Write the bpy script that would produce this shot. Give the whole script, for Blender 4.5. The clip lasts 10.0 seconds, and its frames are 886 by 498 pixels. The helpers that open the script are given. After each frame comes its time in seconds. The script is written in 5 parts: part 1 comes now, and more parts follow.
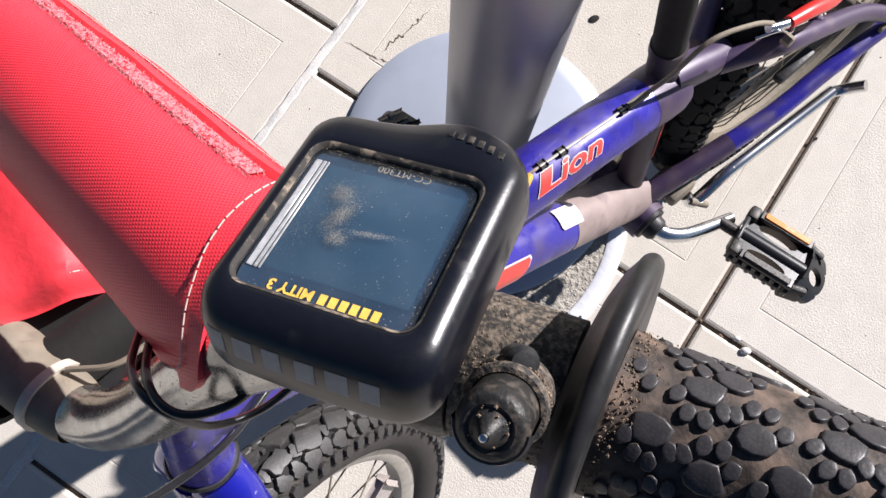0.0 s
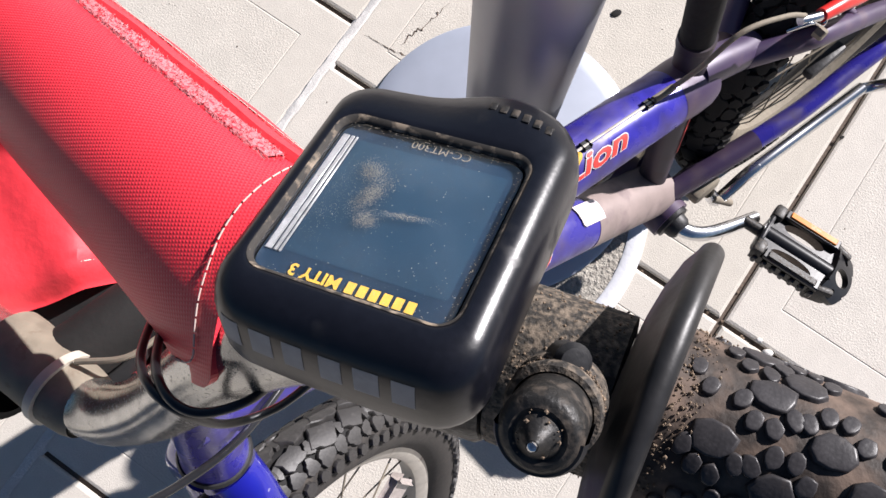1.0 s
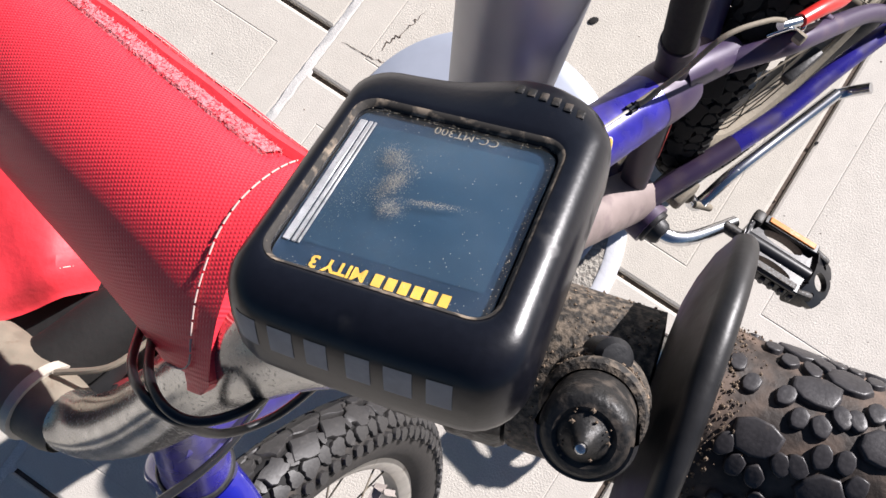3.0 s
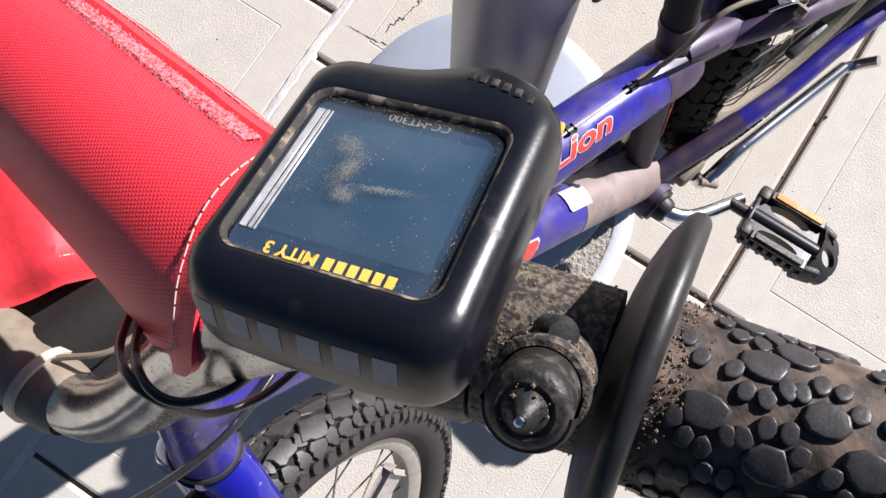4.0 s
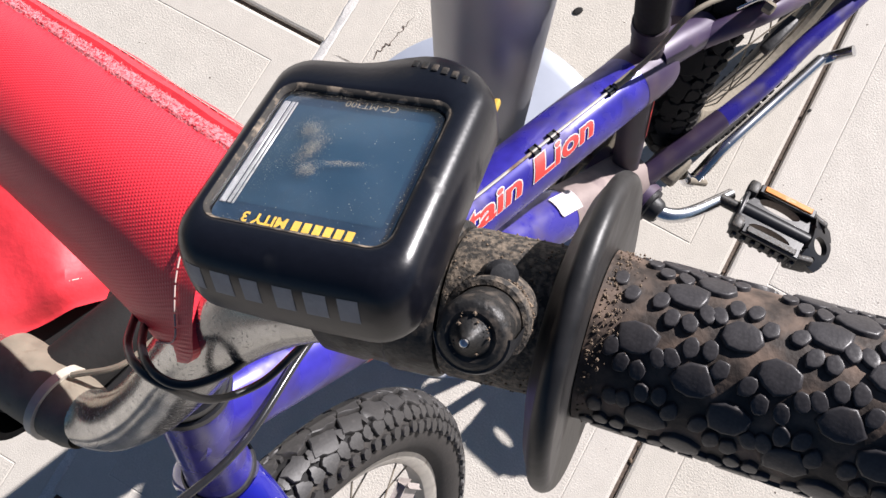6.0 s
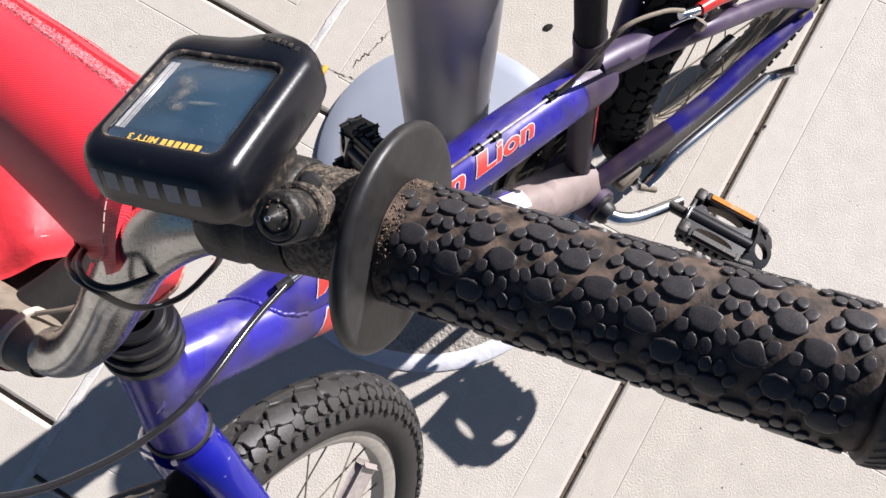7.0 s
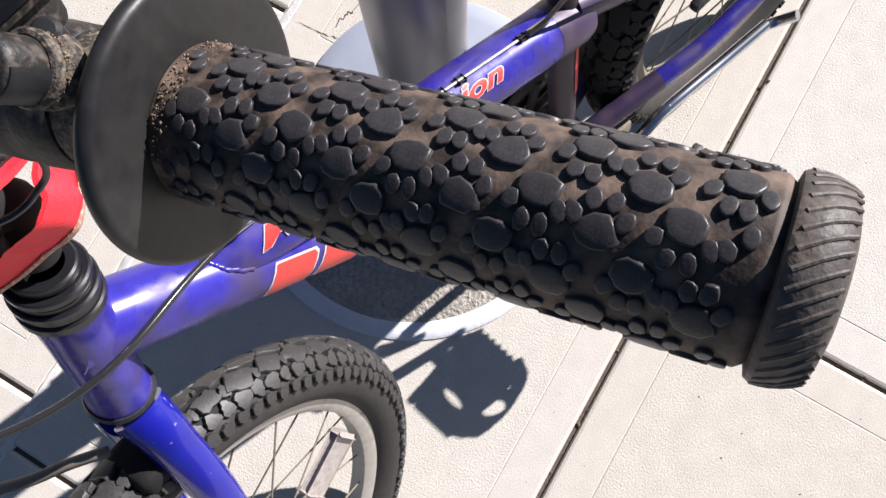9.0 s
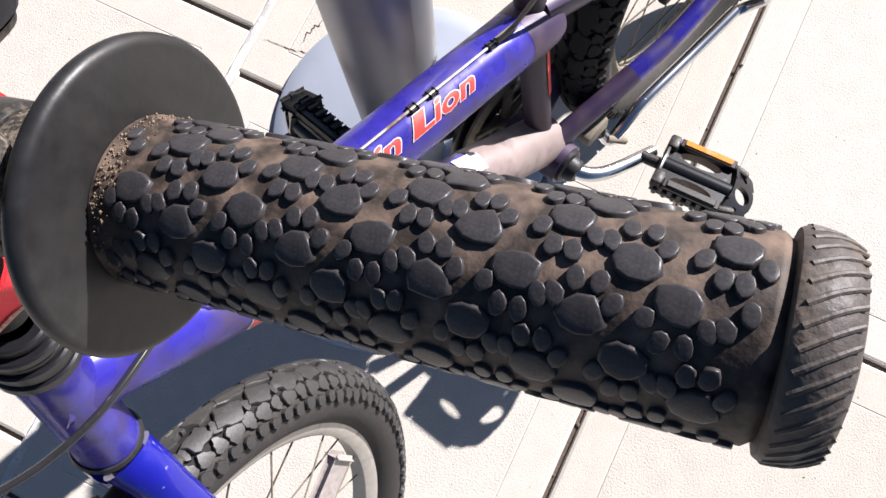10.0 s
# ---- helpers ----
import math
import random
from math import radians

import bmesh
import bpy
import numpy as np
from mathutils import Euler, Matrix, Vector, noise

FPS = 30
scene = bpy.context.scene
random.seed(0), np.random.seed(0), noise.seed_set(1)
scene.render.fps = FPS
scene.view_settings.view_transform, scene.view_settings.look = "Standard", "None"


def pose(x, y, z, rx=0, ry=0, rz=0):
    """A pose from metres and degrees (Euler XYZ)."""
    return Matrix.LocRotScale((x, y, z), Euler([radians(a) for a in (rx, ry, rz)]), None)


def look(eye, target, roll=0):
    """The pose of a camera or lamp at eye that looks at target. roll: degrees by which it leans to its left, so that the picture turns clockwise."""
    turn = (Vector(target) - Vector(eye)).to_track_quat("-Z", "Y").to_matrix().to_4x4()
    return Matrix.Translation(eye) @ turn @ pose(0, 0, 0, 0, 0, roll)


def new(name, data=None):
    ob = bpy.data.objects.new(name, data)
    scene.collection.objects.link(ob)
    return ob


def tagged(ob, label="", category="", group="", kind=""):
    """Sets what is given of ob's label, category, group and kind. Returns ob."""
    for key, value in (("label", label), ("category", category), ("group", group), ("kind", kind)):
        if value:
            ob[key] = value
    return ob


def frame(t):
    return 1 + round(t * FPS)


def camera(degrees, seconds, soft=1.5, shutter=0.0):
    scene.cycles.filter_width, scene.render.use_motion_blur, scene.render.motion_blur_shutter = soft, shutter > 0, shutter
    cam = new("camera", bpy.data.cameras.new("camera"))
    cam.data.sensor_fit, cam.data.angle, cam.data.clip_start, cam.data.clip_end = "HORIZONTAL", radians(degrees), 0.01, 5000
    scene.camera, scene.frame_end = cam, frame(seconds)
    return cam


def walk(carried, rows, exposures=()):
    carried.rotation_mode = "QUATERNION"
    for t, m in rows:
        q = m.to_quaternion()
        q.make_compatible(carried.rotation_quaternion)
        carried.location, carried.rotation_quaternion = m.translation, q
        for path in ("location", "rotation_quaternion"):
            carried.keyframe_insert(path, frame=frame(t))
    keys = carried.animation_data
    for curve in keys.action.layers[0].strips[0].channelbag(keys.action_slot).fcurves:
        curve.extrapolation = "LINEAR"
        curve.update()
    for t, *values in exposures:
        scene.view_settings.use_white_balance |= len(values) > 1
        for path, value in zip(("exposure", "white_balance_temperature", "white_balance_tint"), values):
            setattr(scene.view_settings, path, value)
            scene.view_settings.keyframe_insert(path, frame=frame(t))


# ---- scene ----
from mathutils.bvhtree import BVHTree

# The camera and its walk: carried close over the handlebar, looking down.
cam = camera(60.0, 10.0)
PATH = [
    (0, (0.0013, 0.0016, 1.0051), (0.0013, 0.1534, 0.1180), 3.76),
    (0.5, (-0.0041, 0.0047, 0.9928), (-0.0392, 0.1417, 0.1040), -9.97),
    (1, (-0.0024, 0.0016, 0.9923), (-0.0186, 0.1495, 0.1047), -1.71),
    (1.5, (-0.0078, -0.0009, 0.9906), (0.0085, 0.1492, 0.1034), 9.58),
    (2, (-0.0079, 0.0019, 0.9891), (0.0041, 0.1606, 0.1033), 7.85),
    (2.5, (-0.0101, 0.0019, 0.9859), (0.0022, 0.1579, 0.0996), 7.56),
    (2.7, (-0.0112, -0.0002, 0.9849), (0.0030, 0.1622, 0.0998), 8.94),
    (3.8, (-0.0015, -0.0003, 0.9858), (0.0000, 0.1438, 0.0974), 3.91),
    (4, (-0.0013, -0.0002, 0.9887), (-0.0030, 0.1388, 0.0995), 2.34),
    (4.5, (-0.0001, -0.0046, 0.9982), (-0.0049, 0.1399, 0.1099), 0.17),
    (5, (0.0036, -0.0116, 1.0058), (-0.0071, 0.1486, 0.1203), -2.99),
    (5.2, (0.0054, -0.0106, 1.0017), (-0.0052, 0.1533, 0.1169), -3.74),
    (6.3, (0.0083, -0.0159, 1.0059), (-0.0005, 0.1512, 0.1216), -4.35),
    (6.5, (0.0135, -0.0229, 1.0207), (0.0067, 0.1429, 0.1361), -4.04),
    (7, (0.0456, -0.0440, 1.0493), (0.0394, 0.1414, 0.1686), -1.48),
    (7.5, (0.0656, -0.0719, 1.0415), (0.0587, 0.1324, 0.1650), -4.19),
    (8, (0.0822, -0.0663, 1.0165), (0.0688, 0.1271, 0.1377), -5.00),
    (8.5, (0.0901, -0.0574, 1.0044), (0.0624, 0.1095, 0.1205), -9.60),
    (9, (0.0866, -0.0551, 1.0064), (0.0595, 0.1063, 0.1214), -9.55),
    (9.5, (0.0864, -0.0457, 1.0012), (0.0605, 0.1151, 0.1161), -11.28),
    (10, (0.0894, -0.0406, 0.9983), (0.0774, 0.1190, 0.1126), -8.69),
]
walk(cam, [(t, look(eye, target, roll)) for t, eye, target, roll in PATH],
     exposures=((0.0, 0.95), (5.0, 0.95), (6.5, 0.92), (7.5, 0.88), (8.4, 0.88), (9.0, 1.06), (9.5, 1.15), (10.0, 1.22)))

# ---- world, sun, exposure ----
SUN_AZ, SUN_EL = radians(37.8), radians(29.0)
sky_world = bpy.data.worlds.new("sky")
scene.world = sky_world
sky_world.use_nodes = True
wn = sky_world.node_tree
sky = wn.nodes.new("ShaderNodeTexSky")
sky.sky_type = "NISHITA"
sky.sun_disc = False
sky.ozone_density = 6.0
sky.sun_elevation = SUN_EL
sky.sun_rotation = math.pi / 2 - SUN_AZ
wn.links.new(sky.outputs[0], wn.nodes["Background"].inputs[0])
wn.nodes["Background"].inputs[1].default_value = 0.030
sun_data = bpy.data.lights.new("sun", "SUN")
sun_data.energy, sun_data.angle, sun_data.color = 5.0, radians(0.53), (1.0, 0.95, 0.96)
sun = new("sun", sun_data)
sun_dir = Vector((math.cos(SUN_EL) * math.cos(SUN_AZ), math.cos(SUN_EL) * math.sin(SUN_AZ), math.sin(SUN_EL)))
sun.matrix_world = look(sun_dir * 20, (0, 0, 0))


# ---- mesh helpers ----
def part(name, bm, material, parent=None, label="", smooth=True):
    """Link a bmesh, given in world places, as one mesh under a thing or a part."""
    me = bpy.data.meshes.new(name)
    base = Vector((0, 0, 0))
    p = parent
    while p is not None:
        base = base + p.location
        p = p.parent
    bmesh.ops.recalc_face_normals(bm, faces=bm.faces)
    for v in bm.verts:
        v.co -= base
    if smooth:
        for f in bm.faces:
            f.smooth = True
    bm.to_mesh(me)
    bm.free()
    if smooth:
        me.set_sharp_from_angle(angle=radians(38))
    me.materials.append(material)
    ob = new(name, me)
    ob.parent = parent
    return tagged(ob, label)


def thing(name, place, label, category, group="", kind=""):
    ob = new(name)
    ob.empty_display_size = 0.05
    ob.location = place
    return tagged(ob, label, category, group, kind)


def basis(axis, hint=(0, 0, 1)):
    """Two unit vectors square to the axis, the first as near to hint as can be."""
    a = Vector(axis).normalized()
    h = Vector(hint)
    u = h - a * h.dot(a)
    if u.length < 1e-6:
        u = a.orthogonal()
    u.normalize()
    return a, u, a.cross(u)


def spline(points, steps=8):
    """A smooth line through points."""
    p = [Vector(q) for q in points]
    p = [2 * p[0] - p[1]] + p + [2 * p[-1] - p[-2]]
    line = []
    for i in range(1, len(p) - 2):
        for k in range(steps):
            t = k / steps
            a, b, c, d = p[i - 1], p[i], p[i + 1], p[i + 2]
            line.append(0.5 * (2 * b + (c - a) * t + (2 * a - 5 * b + 4 * c - d) * t * t + (3 * b - a - 3 * c + d) * t ** 3))
    line.append(p[-2].copy())
    return line


def sweep(line, radius, segs=16, squash=None, caps=True, bm=None, hint=(0, 0, 1)):
    """A tube along a line; radius is a number or a function of 0..1; squash: (across, up) factors."""
    bm = bm or bmesh.new()
    n = len(line)
    rings = []
    u = None
    for i, q in enumerate(line):
        d = (line[min(i + 1, n - 1)] - line[max(i - 1, 0)]).normalized()
        if u is None:
            _, u, _ = basis(d, hint)
        else:
            u = (u - d * u.dot(d)).normalized()
        v = d.cross(u)
        r = radius(i / (n - 1)) if callable(radius) else radius
        sx, sy = squash or (1, 1)
        rings.append([bm.verts.new(q + r * (sy * math.cos(a) * u + sx * math.sin(a) * v))
                      for a in (2 * math.pi * k / segs for k in range(segs))])
    for a, b in zip(rings, rings[1:]):
        for k in range(segs):
            bm.faces.new((a[k], a[(k + 1) % segs], b[(k + 1) % segs], b[k]))
    if caps:
        bm.faces.new(rings[0])
        bm.faces.new(list(reversed(rings[-1])))
    return bm


def lathe(profile, centre, axis, segs=48, closed=False, bm=None, hint=(0, 0, 1), start=0.0, turn=2 * math.pi):
    """Turn a profile of (along, radius) round an axis."""
    bm = bm or bmesh.new()
    a, u, v = basis(axis, hint)
    c = Vector(centre)
    full = abs(turn - 2 * math.pi) < 1e-6
    cols = []
    for k in range(segs if full else segs + 1):
        t = start + turn * k / segs
        w = math.cos(t) * u + math.sin(t) * v
        cols.append([bm.verts.new(c + a * s + w * max(r, 1e-5)) for s, r in profile])
    m = len(profile)
    for k in range(segs):
        p, q = cols[k], cols[(k + 1) % len(cols)]
        for i in range(m if closed else m - 1):
            j = (i + 1) % m
            bm.faces.new((p[i], q[i], q[j], p[j]))
    bmesh.ops.remove_doubles(bm, verts=bm.verts, dist=2e-5)
    return bm


def block(centre, x, y, z, size, bevel=0.0, segs=2, bm=None):
    """A box with its own axes, bevelled."""
    bm = bm or bmesh.new()
    m = Matrix((Vector(x) * size[0], Vector(y) * size[1], Vector(z) * size[2])).transposed().to_4x4()
    made = bmesh.ops.create_cube(bm, size=1.0)["verts"]
    for q in made:
        q.co = m @ q.co + Vector(centre)
    if bevel:
        edges = {e for q in made for e in q.link_edges}
        bmesh.ops.bevel(bm, geom=list(edges), offset=bevel, segments=segs, profile=0.5, affect="EDGES", clamp_overlap=True)
    return bm


# ---- materials ----
def material(name, colour, rough=0.5, metal=0.0, grain=0.0, scale=200.0, bump=0.0, spots=None, coat=0.0, soft=0.12):
    """A node material: two scales of tone, fine relief, and patches of a second colour (spots: colour, cover, size)."""
    m = bpy.data.materials.new(name)
    m.use_nodes = True
    t = m.node_tree
    b = t.nodes["Principled BSDF"]
    b.inputs["Roughness"].default_value, b.inputs["Metallic"].default_value = rough, metal
    b.inputs["Coat Weight"].default_value = coat
    co = t.nodes.new("ShaderNodeTexCoord")
    def tex(sc, detail=4.0):
        n = t.nodes.new("ShaderNodeTexNoise")
        n.inputs["Scale"].default_value, n.inputs["Detail"].default_value = sc, detail
        t.links.new(co.outputs["Object"], n.inputs["Vector"])
        return n.outputs["Fac"]
    def mix(fac, a, c):
        n = t.nodes.new("ShaderNodeMix")
        n.data_type = "RGBA"
        t.links.new(fac, n.inputs[0])
        for slot, val in ((6, a), (7, c)):
            if isinstance(val, tuple):
                n.inputs[slot].default_value = (*val, 1)
            else:
                t.links.new(val, n.inputs[slot])
        return n.outputs[2]
    def ramp(fac, lo, hi):
        n = t.nodes.new("ShaderNodeMapRange")
        n.inputs[1].default_value, n.inputs[2].default_value = lo, hi
        t.links.new(fac, n.inputs[0])
        return n.outputs[0]
    col = colour
    fine = tex(scale, 6.0)
    if grain:
        low = tuple(c * (1 - grain) for c in colour)
        high = tuple(min(1, c * (1 + grain)) for c in colour)
        col = mix(ramp(fine, 0.3, 0.7), low, high)
        broad = ramp(tex(scale / 12, 3.0), 0.35, 0.7)
        col = mix(broad, col, tuple(c * (1 - grain * 0.6) for c in colour)) if grain else col
    if spots:
        sc, cover, size = spots
        mask = ramp(tex(size, 8.0), 1 - cover, 1 - cover + soft)
        col = mix(mask, col, sc)
        rr = t.nodes.new("ShaderNodeMapRange")
        rr.inputs[3].default_value, rr.inputs[4].default_value = rough, max(rough, 0.85)
        t.links.new(mask, rr.inputs[0])
        t.links.new(rr.outputs[0], b.inputs["Roughness"])
    if isinstance(col, tuple):
        b.inputs["Base Color"].default_value = (*col, 1)
    else:
        t.links.new(col, b.inputs["Base Color"])
    if bump:
        n = t.nodes.new("ShaderNodeBump")
        n.inputs["Strength"].default_value, n.inputs["Distance"].default_value = 1.0, bump
        t.links.new(fine, n.inputs["Height"])
        t.links.new(n.outputs[0], b.inputs["Normal"])
    return m


def weave(m, scale, depth, turn=0.6, uv=False):
    """A woven relief of two crossing wave patterns, joined to the material's normal."""
    t = m.node_tree
    co = t.nodes.new("ShaderNodeTexCoord")
    mp = t.nodes.new("ShaderNodeMapping")
    mp.inputs["Rotation"].default_value = (0, 0, turn) if uv else (0.3, 0.4, turn)
    t.links.new(co.outputs["UV" if uv else "Object"], mp.inputs[0])
    waves = []
    for axis in ("X", "Y"):
        n = t.nodes.new("ShaderNodeTexWave")
        n.bands_direction = axis
        n.inputs["Scale"].default_value, n.inputs["Distortion"].default_value = scale, 0.6
        n.inputs["Detail"].default_value = 1.0
        t.links.new(mp.outputs[0], n.inputs["Vector"])
        waves.append(n.outputs["Fac"])
    mul = t.nodes.new("ShaderNodeMath")
    mul.operation = "MULTIPLY"
    t.links.new(waves[0], mul.inputs[0])
    t.links.new(waves[1], mul.inputs[1])
    bp = t.nodes.new("ShaderNodeBump")
    bp.inputs["Strength"].default_value, bp.inputs["Distance"].default_value = 0.9, depth
    t.links.new(mul.outputs[0], bp.inputs["Height"])
    t.links.new(bp.outputs[0], t.nodes["Principled BSDF"].inputs["Normal"])
    return m


SLAB = material("slab_margin_concrete", (0.57, 0.532, 0.474), 0.92, 0, 0.10, 520, 0.0005, ((0.46, 0.425, 0.375), 0.32, 60))
PANEL = material("slab_rough_concrete", (0.58, 0.541, 0.481), 0.95, 0, 0.13, 400, 0.0009, ((0.37, 0.33, 0.28), 0.35, 480))


def vary(m, low, high):
    """Let each piece differ a little in tone."""
    t = m.node_tree
    b = t.nodes["Principled BSDF"].inputs["Base Color"]
    info, rng_, mix_ = t.nodes.new("ShaderNodeObjectInfo"), t.nodes.new("ShaderNodeMix"), t.nodes.new("ShaderNodeMix")
    rng_.data_type = mix_.data_type = "RGBA"
    mix_.blend_type = "MULTIPLY"
    mix_.inputs[0].default_value = 1.0
    rng_.inputs[6].default_value, rng_.inputs[7].default_value = (*low, 1), (*high, 1)
    t.links.new(info.outputs["Random"], rng_.inputs[0])
    t.links.new(b.links[0].from_socket, mix_.inputs[6])
    t.links.new(rng_.outputs[2], mix_.inputs[7])
    t.links.new(mix_.outputs[2], b)


vary(SLAB, (0.93, 0.92, 0.88), (1.04, 1.04, 1.05))
vary(PANEL, (0.92, 0.91, 0.87), (1.03, 1.03, 1.04))
GAP = material("joint_soil", (0.12, 0.09, 0.07), 0.95, 0, 0.4, 400, 0.001)
MORTAR = material("pale_mortar", (0.60, 0.58, 0.55), 0.95, 0, 0.2, 500, 0.0006, ((0.30, 0.28, 0.25), 0.33, 150))
RUBBLE = material("rough_patch_concrete", (0.40, 0.37, 0.32), 0.95, 0, 0.35, 190, 0.005, ((0.24, 0.21, 0.18), 0.42, 260))
GALV = material("painted_grey_steel", (0.27, 0.27, 0.285), 0.38, 0.35, 0.06, 25, 0.0, ((0.19, 0.19, 0.20), 0.30, 14))
RIBR = material("rib_rubber", (0.075, 0.064, 0.057), 0.55, 0, 0.30, 600, 0.0003, ((0.130, 0.098, 0.076), 0.48, 140), soft=0.2)
PLATE = material("pale_blue_grey_cover", (0.42, 0.45, 0.52), 0.32, 0.25, 0.05, 30, 0.0, ((0.30, 0.30, 0.32), 0.26, 40))
RING = material("pale_ring_mortar", (0.66, 0.67, 0.70), 0.8, 0, 0.08, 120, 0.0006, ((0.42, 0.40, 0.38), 0.30, 60))
BLUE = material("purple_blue_paint", (0.036, 0.028, 0.30), 0.24, 0.12, 0.34, 60, 0.0, ((0.062, 0.043, 0.095), 0.53, 26), coat=0.10, soft=0.28)
DUSTY = material("faded_dusty_paint", (0.058, 0.036, 0.085), 0.45, 0.1, 0.30, 24, 0.0, ((0.105, 0.073, 0.066), 0.52, 24), coat=0.1, soft=0.34)
# darker purple for the seat tube and clamp: their shade is in the colour
SHADED = material("shaded_grimy_paint", (0.040, 0.028, 0.045), 0.55, 0.1, 0.3, 40, 0.0, ((0.075, 0.055, 0.050), 0.50, 40), soft=0.3)
BRIGHT = material("bright_blue_paint", (0.011, 0.012, 0.27), 0.18, 0.2, 0.15, 30, 0.0, ((0.55, 0.50, 0.50), 0.315, 120), coat=0.6)
RUBBER = material("black_rubber", (0.018, 0.018, 0.0195), 0.48, 0, 0.30, 260, 0.0003, ((0.040, 0.034, 0.030), 0.34, 60))
GRIPR = material("grip_rubber", (0.034, 0.025, 0.020), 0.60, 0, 0.30, 700, 0.00018, ((0.20, 0.140, 0.106), 0.58, 150), soft=0.34)
KNOB = material("paw_rubber", (0.044, 0.041, 0.043), 0.38, 0, 0.30, 1600, 0.00004, ((0.085, 0.064, 0.052), 0.38, 260), soft=0.26)
GUARD = material("worn_guard_rubber", (0.018, 0.0175, 0.018), 0.42, 0, 0.35, 260, 0.00012, ((0.027, 0.024, 0.022), 0.44, 40), soft=0.3)
TYRE = material("tyre_rubber", (0.010, 0.0095, 0.0095), 0.8, 0, 0.25, 200, 0.0003, ((0.060, 0.053, 0.046), 0.36, 60))
TREAD = material("dusty_tread", (0.034, 0.032, 0.031), 0.50, 0, 0.30, 500, 0.00015, ((0.085, 0.078, 0.072), 0.42, 120), soft=0.35)
DARKTYRE = material("dark_tyre_rubber", (0.010, 0.009, 0.0085), 0.85, 0, 0.25, 200, 0.0004, ((0.024, 0.019, 0.016), 0.34, 90))
SIDEF = material("brown_grey_sidewall", (0.034, 0.030, 0.027), 0.75, 0, 0.25, 160, 0.0003, ((0.070, 0.058, 0.048), 0.42, 60), soft=0.25)
CHROME = material("worn_chrome", (0.46, 0.455, 0.44), 0.20, 0.92, 0.40, 110, 0.00004, ((0.17, 0.145, 0.115), 0.40, 1100), soft=0.16)
DULL = material("dull_grey_brown_metal", (0.215, 0.185, 0.14), 0.78, 0.15, 0.2, 160, 0.0003, ((0.15, 0.11, 0.08), 0.38, 120))
STEEL = material("bright_steel", (0.66, 0.66, 0.67), 0.22, 1.0, 0.10, 100, 0.0, ((0.25, 0.22, 0.19), 0.30, 120))
RIM = material("rim_alloy", (0.50, 0.47, 0.42), 0.5, 0.5, 0.15, 100, 0.0, ((0.20, 0.13, 0.09), 0.40, 36))
REDV = weave(material("red_vinyl", (0.80, 0.030, 0.046), 0.42, 0, 0.06, 60, 0.0), 330, 0.00022)
REDW = weave(material("red_woven_vinyl", (0.85, 0.036, 0.056), 0.42, 0, 0.06, 60, 0.0), 330, 0.00013, 0.62, True)
CABLE = material("grey_cable_housing", (0.022, 0.022, 0.024), 0.16, 0, 0.2, 300, 0.0)
REDS = material("smooth_red_vinyl", (0.80, 0.045, 0.060), 0.55, 0, 0.10, 200, 0.0003)
DARKIN = material("dark_lining", (0.022, 0.021, 0.021), 0.5, 0, 0.3, 200, 0.0003)
THREAD = material("pale_thread", (0.60, 0.45, 0.40), 0.85, 0, 0.2, 800, 0.0)
VELCRO = material("pale_fuzzy_tape", (0.62, 0.20, 0.22), 0.95, 0, 0.4, 900, 0.0010, ((0.62, 0.03, 0.05), 0.50, 700))
BLACKP = material("black_plastic", (0.010, 0.010, 0.012), 0.30, 0, 0.2, 300, 0.00004, ((0.028, 0.025, 0.024), 0.38, 120), soft=0.25)
DIRTYP = material("dusty_black_plastic", (0.020, 0.019, 0.018), 0.45, 0, 0.4, 900, 0.0002, ((0.098, 0.077, 0.060), 0.50, 420), soft=0.26)
BAND = material("dust_caked_band", (0.030, 0.026, 0.022), 0.75, 0, 0.5, 1400, 0.0003, ((0.190, 0.150, 0.112), 0.56, 700), soft=0.22)
HOUSING = material("satin_black_housing", (0.006, 0.0065, 0.010), 0.28, 0, 0.2, 900, 0.00002, ((0.015, 0.0145, 0.016), 0.40, 160), soft=0.3)
GRIME = material("window_grime", (0.030, 0.026, 0.022), 0.8, 0, 0.4, 900, 0.0, ((0.24, 0.19, 0.14), 0.50, 420), soft=0.14)
CRUMB = material("brown_crumbs", (0.20, 0.145, 0.10), 0.95, 0, 0.5, 900, 0.0)
PEDALIN = material("dusty_pedal_inside", (0.16, 0.135, 0.115), 0.9, 0, 0.3, 300, 0.0)
SILVER = material("edge_reflection_paint", (0.50, 0.50, 0.50), 0.3, 0.5, 0.25, 500, 0.0)
GREYINK = material("grey_ink", (0.25, 0.25, 0.26), 0.6, 0, 0.2, 500, 0.0)
YELLOW = material("yellow_ink", (0.55, 0.34, 0.045), 0.6, 0, 0.1, 500, 0.0)
CREAM = material("cream_ink", (0.20, 0.175, 0.14), 0.6, 0, 0.1, 500, 0.0)
REDINK = material("red_decal", (0.70, 0.055, 0.045), 0.4, 0, 0.12, 120, 0.0, ((0.35, 0.10, 0.10), 0.30, 90))
WHITEINK = material("white_decal", (0.62, 0.56, 0.56), 0.5, 0, 0.12, 120, 0.0, ((0.25, 0.20, 0.22), 0.33, 90))
ORANGE = material("orange_reflector", (0.62, 0.20, 0.02), 0.25, 0, 0.2, 300, 0.0, ((0.30, 0.16, 0.06), 0.40, 100))
CLEAR = material("clear_reflector", (0.34, 0.30, 0.28), 0.3, 0, 0.25, 160, 0.0004)
REDP = material("red_plastic", (0.62, 0.03, 0.025), 0.35, 0, 0.1, 200, 0.0)
